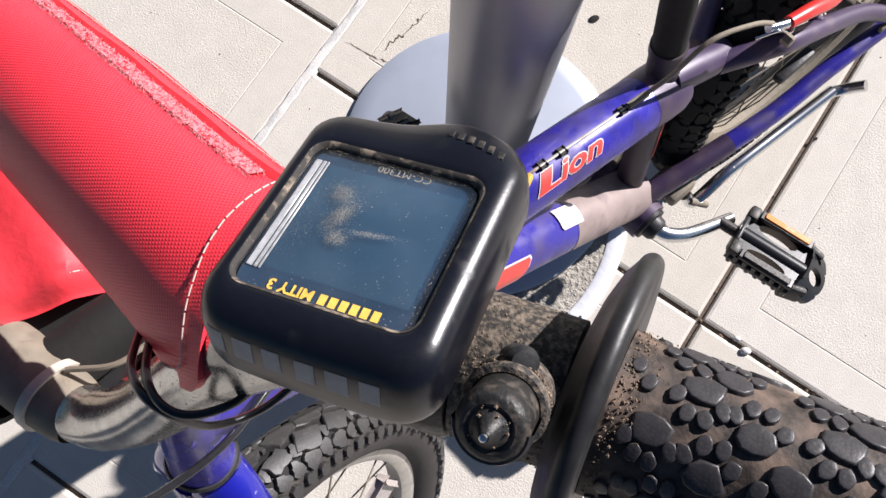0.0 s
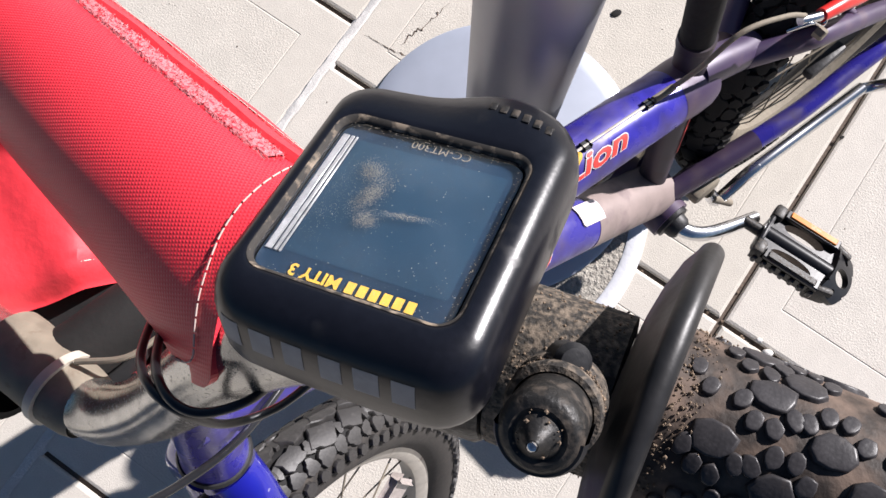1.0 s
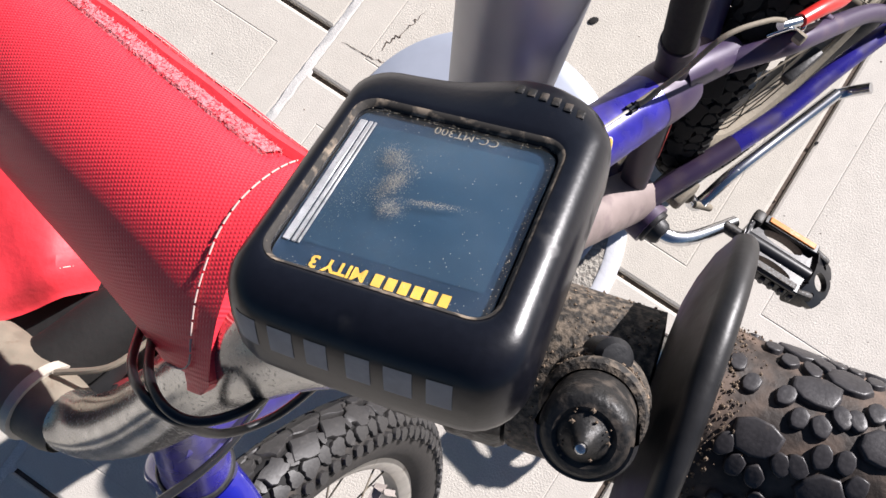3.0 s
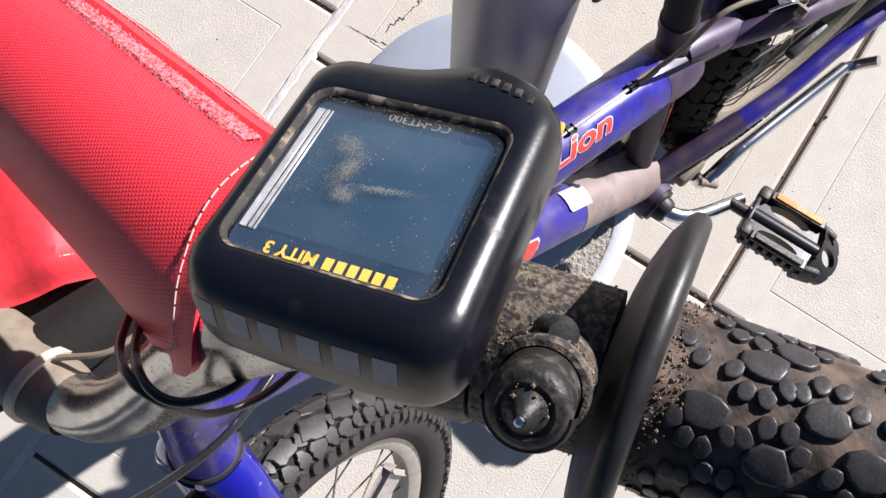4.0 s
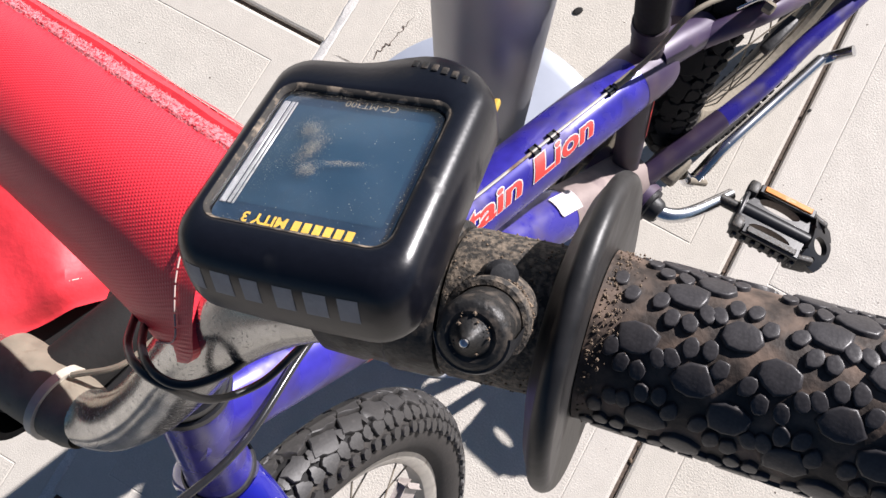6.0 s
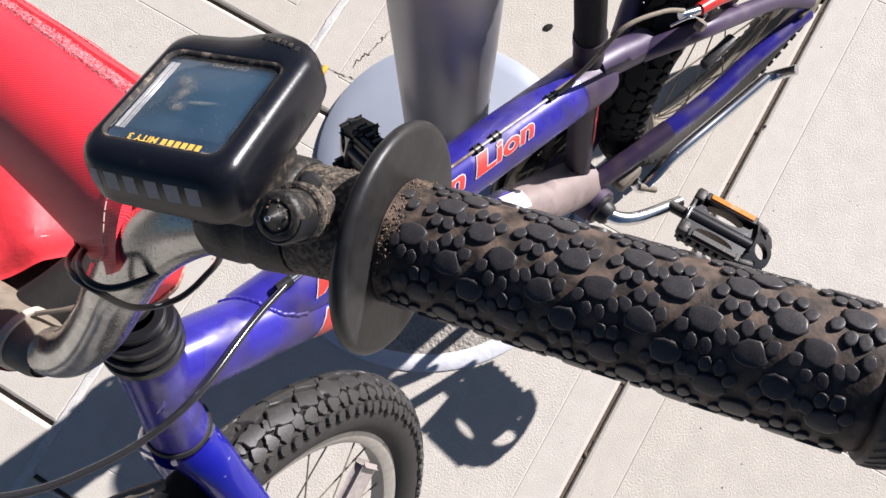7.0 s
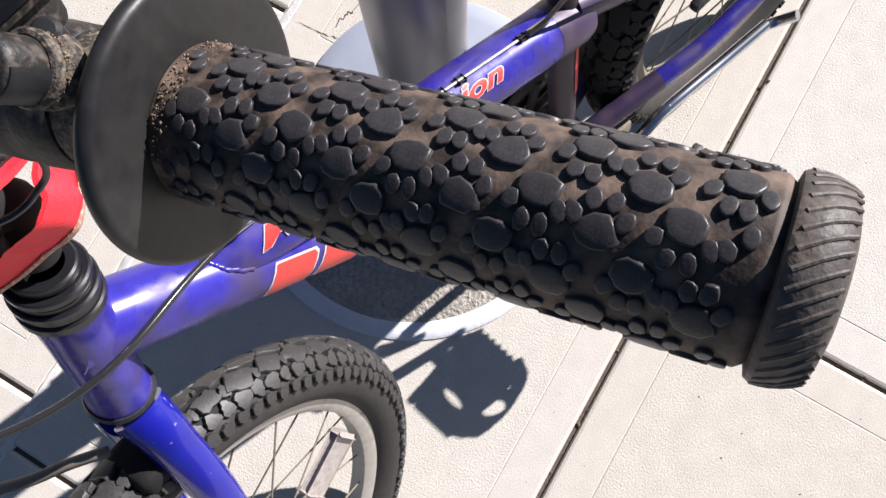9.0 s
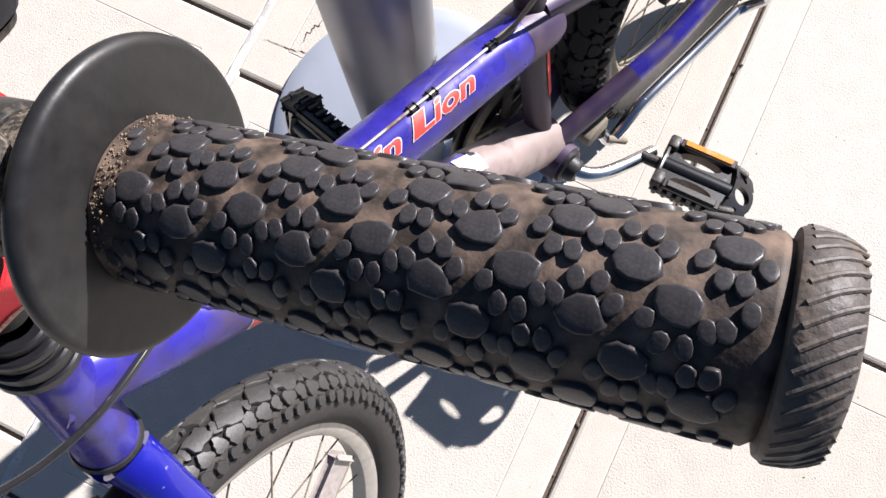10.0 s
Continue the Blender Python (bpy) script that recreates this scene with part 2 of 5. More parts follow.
WHITEP = material("white_nylon", (0.47, 0.43, 0.36), 0.45, 0, 0.12, 300, 0.0)
LCDF = material("blue_display_field", (0.013, 0.036, 0.064), 0.35, 0, 0.2, 60, 0.0)
LCD = material("dark_blue_display", (0.009, 0.025, 0.050), 0.35, 0, 0.25, 60, 0.0)
FADED = material("faded_pinkish_paint", (0.26, 0.205, 0.19), 0.55, 0.1, 0.25, 40, 0.0, ((0.11, 0.075, 0.085), 0.50, 36), soft=0.3)
DUST = material("brown_dust", (0.28, 0.25, 0.205), 0.95, 0, 0.3, 500, 0.0002)

for m, level in ((KNOB, 0.27), (RIBR, 0.38), (GUARD, 0.38)):
    m.node_tree.nodes["Principled BSDF"].inputs["Specular IOR Level"].default_value = level
HOUSING.node_tree.nodes["Principled BSDF"].inputs["Specular IOR Level"].default_value = 0.42
for m in (RUBBER, GRIPR, DIRTYP, TYRE, DARKTYRE, DARKIN):
    m.node_tree.nodes["Principled BSDF"].inputs["Specular IOR Level"].default_value = 0.35

HEM = material("tan_hem", (0.46, 0.22, 0.17), 0.85, 0, 0.3, 700, 0.0004, ((0.55, 0.40, 0.30), 0.50, 500))


def clear_pane(name):
    """A hard clear cover with dust on it."""
    m = bpy.data.materials.new(name)
    m.use_nodes = True
    t = m.node_tree
    b = t.nodes["Principled BSDF"]
    b.inputs["Transmission Weight"].default_value = 1.0
    b.inputs["Roughness"].default_value, b.inputs["IOR"].default_value = 0.03, 1.49
    b.inputs["Base Color"].default_value = (0.97, 0.98, 1.0, 1)
    # a thin uneven film of dust
    film, mix_ = t.nodes.new("ShaderNodeBsdfDiffuse"), t.nodes.new("ShaderNodeMixShader")
    film.inputs[0].default_value = (0.36, 0.37, 0.36, 1)
    co = t.nodes.new("ShaderNodeTexCoord")
    cover = []
    for scale, low, high in ((110, 0.35, 0.72), (1500, 0.40, 0.75)):
        n, r = t.nodes.new("ShaderNodeTexNoise"), t.nodes.new("ShaderNodeMapRange")
        n.inputs["Scale"].default_value, n.inputs["Detail"].default_value = scale, 5.0
        r.inputs[1].default_value, r.inputs[2].default_value = low, high
        t.links.new(co.outputs["Object"], n.inputs["Vector"])
        t.links.new(n.outputs["Fac"], r.inputs[0])
        cover.append(r)
    cover[0].inputs[3].default_value, cover[0].inputs[4].default_value = 0.004, 0.065
    cover[1].inputs[3].default_value, cover[1].inputs[4].default_value = 0.6, 1.6
    mul = t.nodes.new("ShaderNodeMath")
    mul.operation = "MULTIPLY"
    t.links.new(cover[0].outputs[0], mul.inputs[0])
    t.links.new(cover[1].outputs[0], mul.inputs[1])
    t.links.new(mul.outputs[0], mix_.inputs[0])
    t.links.new(b.outputs[0], mix_.inputs[1])
    t.links.new(film.outputs[0], mix_.inputs[2])
    t.links.new(mix_.outputs[0], t.nodes["Material Output"].inputs[0])
    return m


PANE = clear_pane("clear_cover")

# ---- pavement ----
NX, MX = Vector((math.cos(radians(-30)), math.sin(radians(-30)), 0)), Vector((math.cos(radians(60)), math.sin(radians(60)), 0))


def P2(n, m, z=0.0):
    """A place on the pavement: n across the slab rows, m along them."""
    return NX * n + MX * m + Vector((0, 0, z))


def ground_sheet():
    bm = bmesh.new()
    bmesh.ops.create_grid(bm, x_segments=6, y_segments=6, size=80)
    for v in bm.verts:
        v.co.z = -0.006
    return tagged(part("ground", bm, GAP), "dark soil under the pavement slabs", "ground", kind="structure")


ground_sheet()
pavement = thing("pavement", (0, 0, 0), "pale concrete paving slabs with dark open joints", "pavement", kind="structure")
SLAB_N, JOINT = 0.625, 0.0065


def slab_mesh():
    """One square slab: a worn edge, a smooth margin, a scored line and a rough middle."""
    bm = bmesh.new()
    h = SLAB_N / 2 - JOINT / 2
    levels = [(h, -0.03), (h, -0.004), (h - 0.0015, -0.0012), (h - 0.005, 0.0), (h - 0.0520, 0.0), (h - 0.0534, -0.0007), (h - 0.0548, 0.0001)]
    rings = [[bm.verts.new((sx * r, sy * r, z)) for sx, sy in ((-1, -1), (1, -1), (1, 1), (-1, 1))] for r, z in levels]
    for a, b in zip(rings, rings[1:]):
        for k in range(4):
            bm.faces.new((a[k], a[(k + 1) % 4], b[(k + 1) % 4], b[k]))
    bm.faces.new(rings[-1]).material_index = 1
    bmesh.ops.recalc_face_normals(bm, faces=bm.faces)
    me = bpy.data.meshes.new("paving_slab")
    bm.to_mesh(me)
    bm.free()
    me.materials.append(SLAB)
    me.materials.append(PANEL)
    return me


def lay_slabs():
    me = slab_mesh()
    rng = random.Random(3)
    for i in range(-8, 10):
        for j in range(-8, 10):
            n0 = 0.248 - SLAB_N / 2 + SLAB_N * i
            m0 = 0.260 - SLAB_N / 2 + SLAB_N * j
            if i <= -1:
                m0 += 0.066 if i == -1 else 0.066 + 0.03 * (i % 3)
            ob = new("paving_slab", me)
            ob.parent = pavement
            ob.matrix_local = Matrix.Translation(P2(n0, m0, rng.uniform(-0.0002, 0.0002))) @ Matrix.Rotation(radians(-30 + 90 * rng.randrange(4)), 4, "Z")


def mortar_strip(n, m0, m1, width, z, mat, name):
    """A strip of filling that lies in a joint, with an uneven edge."""
    bm = bmesh.new()
    rng = random.Random(int(n * 1000) + 7)
    steps = max(4, int((m1 - m0) / 0.012))
    last = None
    for k in range(steps + 1):
        m = m0 + (m1 - m0) * k / steps
        w = width / 2
        row = [bm.verts.new(P2(n - w * rng.uniform(0.8, 1.25), m, z - 0.004)), bm.verts.new(P2(n - w * rng.uniform(0.3, 0.6), m, z + rng.uniform(0, 0.0008))),
               bm.verts.new(P2(n + w * rng.uniform(0.3, 0.6), m, z + rng.uniform(0, 0.0008))), bm.verts.new(P2(n + w * rng.uniform(0.8, 1.25), m, z - 0.004))]
        if last:
            for a in range(3):
                bm.faces.new((last[a], row[a], row[a + 1], last[a + 1]))
        last = row
    return tagged(part(name, bm, mat, pavement))


lay_slabs()
mortar_strip(-0.377, -0.6, 1.4, 0.018, 0.0010, MORTAR, "mortar_joint")


def pebbles():
    """Grit that lies in and beside the open joints."""
    rng = random.Random(11)
    bm = bmesh.new()
    for k in range(80):
        if k < 45:
            m = 0.26 + rng.gauss(0, 0.003)
            n = rng.uniform(0.0, 0.7)
        else:
            n, m = 0.248 + rng.gauss(0, 0.0025), rng.uniform(-0.5, 0.9)
        r = rng.choice((0.0012, 0.0018, 0.0025))
        c = P2(n, m, -0.0055 + r * 0.4)
        made = bmesh.ops.create_icosphere(bm, subdivisions=1, radius=r)["verts"]
        for v in made:
            v.co = Vector((v.co.x * rng.uniform(0.7, 1.3), v.co.y * rng.uniform(0.7, 1.3), v.co.z * 0.7)) + c
    return tagged(part("grit", bm, CRUMB, pavement, "", True), kind="stuff")


pebbles()


def crumbs():
    """Specks of dirt and small chips scattered over the slabs."""
    rng = random.Random(29)
    bm = bmesh.new()
    for k in range(420):
        c = Vector((rng.uniform(-0.8, 1.1), rng.uniform(-0.6, 1.2), 0.0004))
        r = rng.choice((0.0005, 0.0007, 0.0009, 0.0013))
        ring = [bm.verts.new(c + Vector((r * math.cos(a) * rng.uniform(0.6, 1.4), r * math.sin(a) * rng.uniform(0.5, 1.2), 0))) for a in (0, 1.05, 2.1, 3.14, 4.2, 5.2)]
        top = bm.verts.new(c + Vector((0, 0, r * 0.5)))
        for a in range(6):
            bm.faces.new((ring[a], ring[(a + 1) % 6], top))
    return tagged(part("dirt_specks", bm, GAP, pavement), kind="stuff")


def crack(n0, m0, n1, m1, seed):
    """A thin wandering crack across a slab."""
    rng = random.Random(seed)
    bm = bmesh.new()
    last = None
    steps = 26
    for k in range(steps + 1):
        f = k / steps
        n, m = n0 + (n1 - n0) * f + rng.gauss(0, 0.0016), m0 + (m1 - m0) * f + rng.gauss(0, 0.0016)
        w = rng.uniform(0.0002, 0.0009) * (1 - abs(2 * f - 1) ** 4 * 0.8)
        row = [bm.verts.new(P2(n - w, m - w, 0.0006)), bm.verts.new(P2(n + w, m + w, 0.0006))]
        if last:
            bm.faces.new((last[0], last[1], row[1], row[0]))
        last = row
    return part("crack", bm, GAP, pavement)


crumbs()
for k, (n0, m0, n1, m1) in enumerate(((-0.36, 0.318, -0.20, 0.338), (-0.31, 0.335, -0.29, 0.42))):
    crack(n0, m0, n1, m1, 50 + k)
bm = bmesh.new()
for n, m, r in ((0.317, 0.258, 0.0065), (0.30, 0.266, 0.004)):
    made = bmesh.ops.create_icosphere(bm, subdivisions=2, radius=r)["verts"]
    for v in made:
        v.co = Vector((v.co.x * 1.2, v.co.y * 0.8, v.co.z * 0.7)) + P2(n, m, 0.001)
tagged(part("pebble", bm, MORTAR), "small pale pebble lying in a pavement joint", "pebble")
for place, sz in (((0.1915, 0.5143), 0.007), ((0.50, 0.36), 0.003)):
    bm = bmesh.new()
    made = bmesh.ops.create_icosphere(bm, subdivisions=2, radius=sz)["verts"]
    for v in made:
        v.co = Vector((v.co.x * 1.1, v.co.y * 0.8 + v.co.x * 0.3, v.co.z * 0.12)) + Vector((*place, 0.0012))
    tagged(part("gum_spot", bm, DARKTYRE), "dark flattened spot of old gum on the slab", "gum spot")
bm = bmesh.new()
made = bmesh.ops.create_icosphere(bm, subdivisions=2, radius=0.010)["verts"]
leaf_at = Vector((-0.487, 0.055, 0.002))
for v in made:
    v.co = Vector((v.co.x * 1.1, v.co.y * 0.75, v.co.z * 0.10)) + leaf_at
tagged(part("dry_leaf", bm, material("dry_leaf", (0.22, 0.24, 0.15), 0.8, 0, 0.2, 200, 0.0002)), "small dry grey-green leaf on the slab", "leaf")

# ---- post ----
POST = Vector((0.0416, 0.278, 0.004))
post = thing("bollard", POST, "thick grey steel bollard on a round blue-grey base plate", "bollard")
part("pole", lathe([(0.012, 0.049), (0.016, 0.0475), (0.022, 0.0468), (0.83, 0.0468), (0.845, 0.042), (0.855, 0.030), (0.86, 0.012), (0.86, 0.0)], POST, (0, 0, 1), 64), GALV, post)
part("base_plate", lathe([(0.0, 0.186), (0.002, 0.187), (0.0045, 0.184), (0.008, 0.160), (0.012, 0.120), (0.016, 0.080), (0.019, 0.052), (0.020, 0.02), (0.020, 0.0)], POST + Vector((0.002, 0.021, 0)), (0, 0, 1), 96), PLATE, post)
RC = Vector((0.0150, 0.2380, 0))


def rubble_patch():
    """The rough concrete that fills the ring under the base plate."""
    rng = random.Random(5)
    bm = bmesh.new()
    rows, cols = 16, 72
    grid = []
    for i in range(rows + 1):
        r = 0.2125 * i / rows
        turns = [radians(-188 + 205 * k / cols) for k in range(cols + 1)]
        grid.append([bm.verts.new(RC + Vector((r * math.cos(t), r * math.sin(t), 0.0018 + rng.uniform(-0.0009, 0.0012)))) for t in turns])
    for a, b in zip(grid, grid[1:]):
        for k in range(cols):
            bm.faces.new((a[k], a[k + 1], b[k + 1], b[k]))
    bmesh.ops.remove_doubles(bm, verts=bm.verts, dist=1e-5)
    return tagged(part("concrete_fill", bm, RUBBLE, pavement), "rough brown-grey concrete filling a round hole")


rubble_patch()
part("mortar_ring", lathe([(-0.006, 0.206), (0.0026, 0.2078), (0.0040, 0.2105), (0.0040, 0.2270), (0.0020, 0.2310), (-0.006, 0.2325)], RC, (0, 0, 1), 72, hint=(1, 0, 0), start=radians(-188), turn=radians(205)), RING, pavement, "pale grey mortar ring round the hole")

# ---- bicycle: frame ----
AZ, LEAN_BIKE = radians(44.5), radians(10.0)
REAR = Vector((math.cos(AZ), math.sin(AZ), 0))
flat_left = Vector((math.sin(AZ), -math.cos(AZ), 0))
UP = Vector((0, 0, math.cos(LEAN_BIKE))) - flat_left * math.sin(LEAN_BIKE)
LEFT = flat_left * math.cos(LEAN_BIKE) + Vector((0, 0, math.sin(LEAN_BIKE)))
FRAME_O = Vector((-0.0854, -0.1176, 0.0))


def F(u, v, w=0.0):
    """A place by the frame's own plane: u back from the head tube, v up, w to the bicycle's left."""
    return FRAME_O + u * REAR + v * UP + w * LEFT


def bump_ring(c, axis, r, wide, mat, parent, name="ring", label=""):
    """A rounded ring round a tube."""
    return part(name, lathe([(-wide, r * 0.9), (-wide, r), (-wide * 0.6, r + 0.0012), (wide * 0.6, r + 0.0012), (wide, r), (wide, r * 0.9)], c, axis, 32), mat, parent, label)


def glyphs(text, size, extrude=0.0, offset=0.0, shear=0.0, space=1.0):
    """The outline of some letters as a flat bmesh: x along, y up, centred on nothing."""
    cu = bpy.data.curves.new("letters", "FONT")
    cu.body, cu.size, cu.extrude, cu.offset, cu.shear, cu.resolution_u, cu.space_character = text, size, extrude, offset, shear, 3, space
    ob = bpy.data.objects.new("letters", cu)
    me = bpy.data.meshes.new_from_object(ob)
    bm = bmesh.new()
    bm.from_mesh(me)
    bpy.data.objects.remove(ob)
    bpy.data.curves.remove(cu)
    bpy.data.meshes.remove(me)
    return bm


def slant_blocks(widths, height, gap, lean, grow=0.0):
    """Plain slanted letter-sized blocks side by side; x along, y up."""
    bm = bmesh.new()
    x = 0.0
    for w in widths:
        g, c = grow, height * 0.12
        pts = [(x - g + c, -g), (x + w + g, -g), (x + w + g, height + g - c), (x + w + g - c, height + g), (x - g, height + g), (x - g, c - g)]
        bm.faces.new([bm.verts.new((px + lean * py, py, 0)) for px, py in pts])
        x += w + gap
    bmesh.ops.triangulate(bm, faces=bm.faces)
    return bm


def on_tube(bm, start, axis, side, radius, at, turn, lift):
    """Bend a flat bmesh onto a tube: x runs along the axis, y round it; turn: where y = 0 lies, in radians from side."""
    bmesh.ops.triangulate(bm, faces=bm.faces)
    for _ in range(2):
        long = [e for e in bm.edges if e.calc_length() > 0.004]
        if long:
            bmesh.ops.subdivide_edges(bm, edges=long, cuts=1)
            bmesh.ops.triangulate(bm, faces=bm.faces)
    a = Vector(axis).normalized()
    s = (Vector(side) - a * Vector(side).dot(a)).normalized()
    n = s.cross(a) if s.cross(a).z > 0 else a.cross(s)
    for v in bm.verts:
        t = turn + v.co.y / radius
        v.co = Vector(start) + a * (at + v.co.x) + (radius + lift + v.co.z) * (math.cos(t) * s + math.sin(t) * n)
    return bm


bike = thing("bicycle", FRAME_O, "worn purple-blue children's bicycle leaning beside the post", "bicycle")
head_b, head_t = F(-0.001, 0.496, 0.000), F(0.0440, 0.610, -0.005)
STEER = (head_t - head_b).normalized()
part("head_tube", sweep([head_b.lerp(head_t, k / 8) for k in range(9)], lambda t: 0.0205 + 0.0012 * (abs(2 * t - 1) ** 6), 40), BLUE, bike)
TT0, TT1 = F(0.020, 0.5383, -0.0135), F(0.440, 0.4162, -0.009)
TTA = (TT1 - TT0).normalized()
TT_R, DT_R = 0.0241, 0.0252
part("top_tube", sweep([(TT0 + TTA * 0.068).lerp(TT1, k / 12) for k in range(13)], TT_R, 48), BLUE, bike)
DT0, DT1 = F(0.012, 0.583, -0.009), F(0.425, 0.228, 0.002)
DTA = (DT1 - DT0).normalized()
part("down_tube", sweep([(DT0 + DTA * 0.012).lerp(DT1, k / 12) for k in range(13)], DT_R, 48), BLUE, bike)


def weld_line():
    """Where the top tube's skin comes out of the down tube."""
    n = LEFT.cross(TTA) if LEFT.cross(TTA).z > 0 else TTA.cross(LEFT)
    line = []
    for k in range(-8, 15):
        t = k * 0.10
        p = None
        for q in range(120):
            p = TT0 + TTA * (0.060 + 0.0015 * q) + (n * math.cos(t) + LEFT * math.sin(t)) * TT_R
            if ((p - DT0) - DTA * (p - DT0).dot(DTA)).length > DT_R:
                break
        line.append(p - (n * math.cos(t) + LEFT * math.sin(t)) * 0.0010)
    return line


part("weld_bead", sweep(spline(weld_line(), 3), lambda t: 0.0021 + 0.0002 * math.sin(t * 90), 10), BLUE, bike)
part("faded_end", sweep([DT0.lerp(DT1, 0.745 + 0.0255 * k) for k in range(11)], lambda t: 0.0256 + 0.0018 * t * t, 48), FADED, bike, "faded pinkish scuffed paint")
part("tube_end", lathe([(-0.030, 0.0243), (-0.010, 0.0250), (0.004, 0.0246), (0.012, 0.0225), (0.016, 0.0170), (0.016, 0.0)], TT1, TTA, 48), DUSTY, bike, "dusty faded end of the top tube")
part("seat_tube", sweep([F(0.422, 0.205), F(0.4345, 0.42, -0.009), F(0.4455, 0.460, -0.0178)], 0.0136, 28), SHADED, bike, "grimy purple seat tube, its shade mixed into the paint")
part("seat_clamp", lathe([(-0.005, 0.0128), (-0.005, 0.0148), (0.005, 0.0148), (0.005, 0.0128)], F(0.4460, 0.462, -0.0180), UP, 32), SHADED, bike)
part("seat_post", sweep([F(0.446, 0.462, -0.018), F(0.449, 0.70, -0.034)], 0.0134, 28), DARKTYRE, bike)
bump_ring(F(0.4472, 0.560, -0.0246), UP, 0.0150, 0.012, RUBBER, bike, "post_sleeve", "ribbed grey rubber sleeve")
for side in (-1, 1):
    stay = spline([F(0.435, 0.232, 0.016 * side), F(0.50, 0.246, 0.030 * side), F(0.58, 0.256, 0.043 * side), F(0.65, 0.263, 0.047 * side), F(0.728, 0.268, 0.054 * side)], 8)
    part("chain_stay", sweep(stay, lambda t: 0.0122 - 0.0025 * t, 24, (0.92, 1.08)), BLUE, bike)
    part("dusty_sleeve", sweep(stay[:12], lambda t: 0.0126 - 0.0006 * t, 24, (0.92, 1.08)), DUSTY, bike, "dust-caked front end of the stay")
    part("seat_stay", sweep(spline([F(0.496, 0.404, -0.010 + 0.012 * side), F(0.532, 0.406, -0.010 + 0.030 * side), F(0.561, 0.400, -0.010 + 0.039 * side), F(0.671, 0.330, -0.010 + 0.046 * side), F(0.728, 0.285, -0.004 + 0.054 * side)], 8), lambda t: 0.0100 - 0.0016 * t, 20), DUSTY, bike)
    part("dropout", block(F(0.728, 0.268, 0.055 * side), REAR, UP, LEFT, (0.034, 0.03, 0.005), 0.002), DULL, bike)
part("stay_yoke", sweep([F(0.440, 0.430, -0.008), F(0.465, 0.421, -0.006), F(0.490, 0.408, -0.004), F(0.508, 0.400, -0.004)], lambda t: 0.0158 - 0.0020 * t, 28), DUSTY, bike, "dusty purple yoke tube behind the seat tube")
part("stay_bridge", sweep([F(0.600, 0.382, -0.03), F(0.600, 0.382, 0.03)], 0.006, 16), DUSTY, bike)
part("bottom_bracket", sweep([F(0.422, 0.214, -0.036), F(0.422, 0.214, 0.036)], 0.0225, 28), DUSTY, bike)
part("crank_axle_cap", lathe([(0, 0.019), (0.004, 0.019), (0.005, 0.014), (0.012, 0.013), (0.016, 0.010), (0.016, 0)], F(0.422, 0.214, 0.036), LEFT, 32), RUBBER, bike)
part("label_patch", on_tube(slant_blocks([0.034], 0.020, 0, 0.0), DT0, DTA, LEFT, DT_R, 0.380, 0.98, 0.0016), WHITEINK, bike, "worn white label patch")

part("seat_tube_decal", on_tube(slant_blocks([0.075], 0.014, 0, 0.0), F(0.4281, 0.310, -0.0044), F(0.4345, 0.42, -0.009) - F(0.4281, 0.310, -0.0044), LEFT, 0.0138, 0.012, -1.15, 0.0006), REDINK, bike, "worn red decal strip")
# Lettering: the maker's mark as plain slanted blocks, the model's words as letters.
for grow, lift, mat, nm in ((0.0016, 0.0005, WHITEINK, "decal_edge"), (0.0, 0.0009, REDINK, "decal")):
    part(nm, on_tube(slant_blocks([0.036, 0.038, 0.042, 0.042], 0.0262, 0.0085, 0.33, grow), DT0, DTA, LEFT, DT_R, 0.138, -0.36, lift), mat, bike)
for off, lift, mat, nm in ((0.0011, 0.0005, WHITEINK, "lettering_edge"), (0.0, 0.0009, REDINK, "lettering")):
    words = glyphs("Mountain Lion", 0.0345, 0.0, off + 0.0008)
    for v in words.verts:
        v.co.y *= 0.57
        run = 1.12 * (v.co.x - 0.0025)
        if run > 0.160:
            run = 0.2246 - (0.2246 - run) * 0.92
        v.co.x = run + 0.70 * v.co.y
        v.co.y += 0.014 * v.co.x
    part(nm, on_tube(words, TT0, TTA, LEFT, TT_R + 0.0004, 0.1165, 0.53, lift), mat, bike)

# Rear brake cable on the top tube, with its stops.
CABLE_OUT = (LEFT * math.cos(1.37) + (UP - TTA * UP.dot(TTA)).normalized() * math.sin(1.37)).normalized()
part("brake_cable", sweep([TT0 + TTA * a + CABLE_OUT * 0.0258 for a in (0.11, 0.2, 0.3, 0.40)], 0.0012, 8), RIM, bike)
for a in (0.288, 0.308, 0.373):
    part("cable_stop", block(TT0 + TTA * a + CABLE_OUT * 0.0248, TTA, LEFT, UP, (0.0065, 0.0045, 0.0035), 0.0012), RUBBER, bike)
part("cable_ferrule", sweep([TT0 + TTA * a + CABLE_OUT * 0.0262 for a in (0.378, 0.400)], 0.0030, 12), DULL, bike)
part("cable_housing", sweep(spline([TT0 + TTA * 0.398 + CABLE_OUT * 0.0262, F(0.424, 0.474, 0.004), F(0.4526, 0.4960, 0.010), F(0.4913, 0.4833, 0.018), F(0.520, 0.457, 0.020)], 10), 0.0020, 10), DULL, bike)
part("brake_spring", sweep(spline([F(0.508, 0.446, 0.018), F(0.522, 0.452, 0.027), F(0.540, 0.434, 0.030), F(0.552, 0.446, 0.024), F(0.562, 0.426, 0.030)], 8), 0.0012, 8), STEEL, bike)
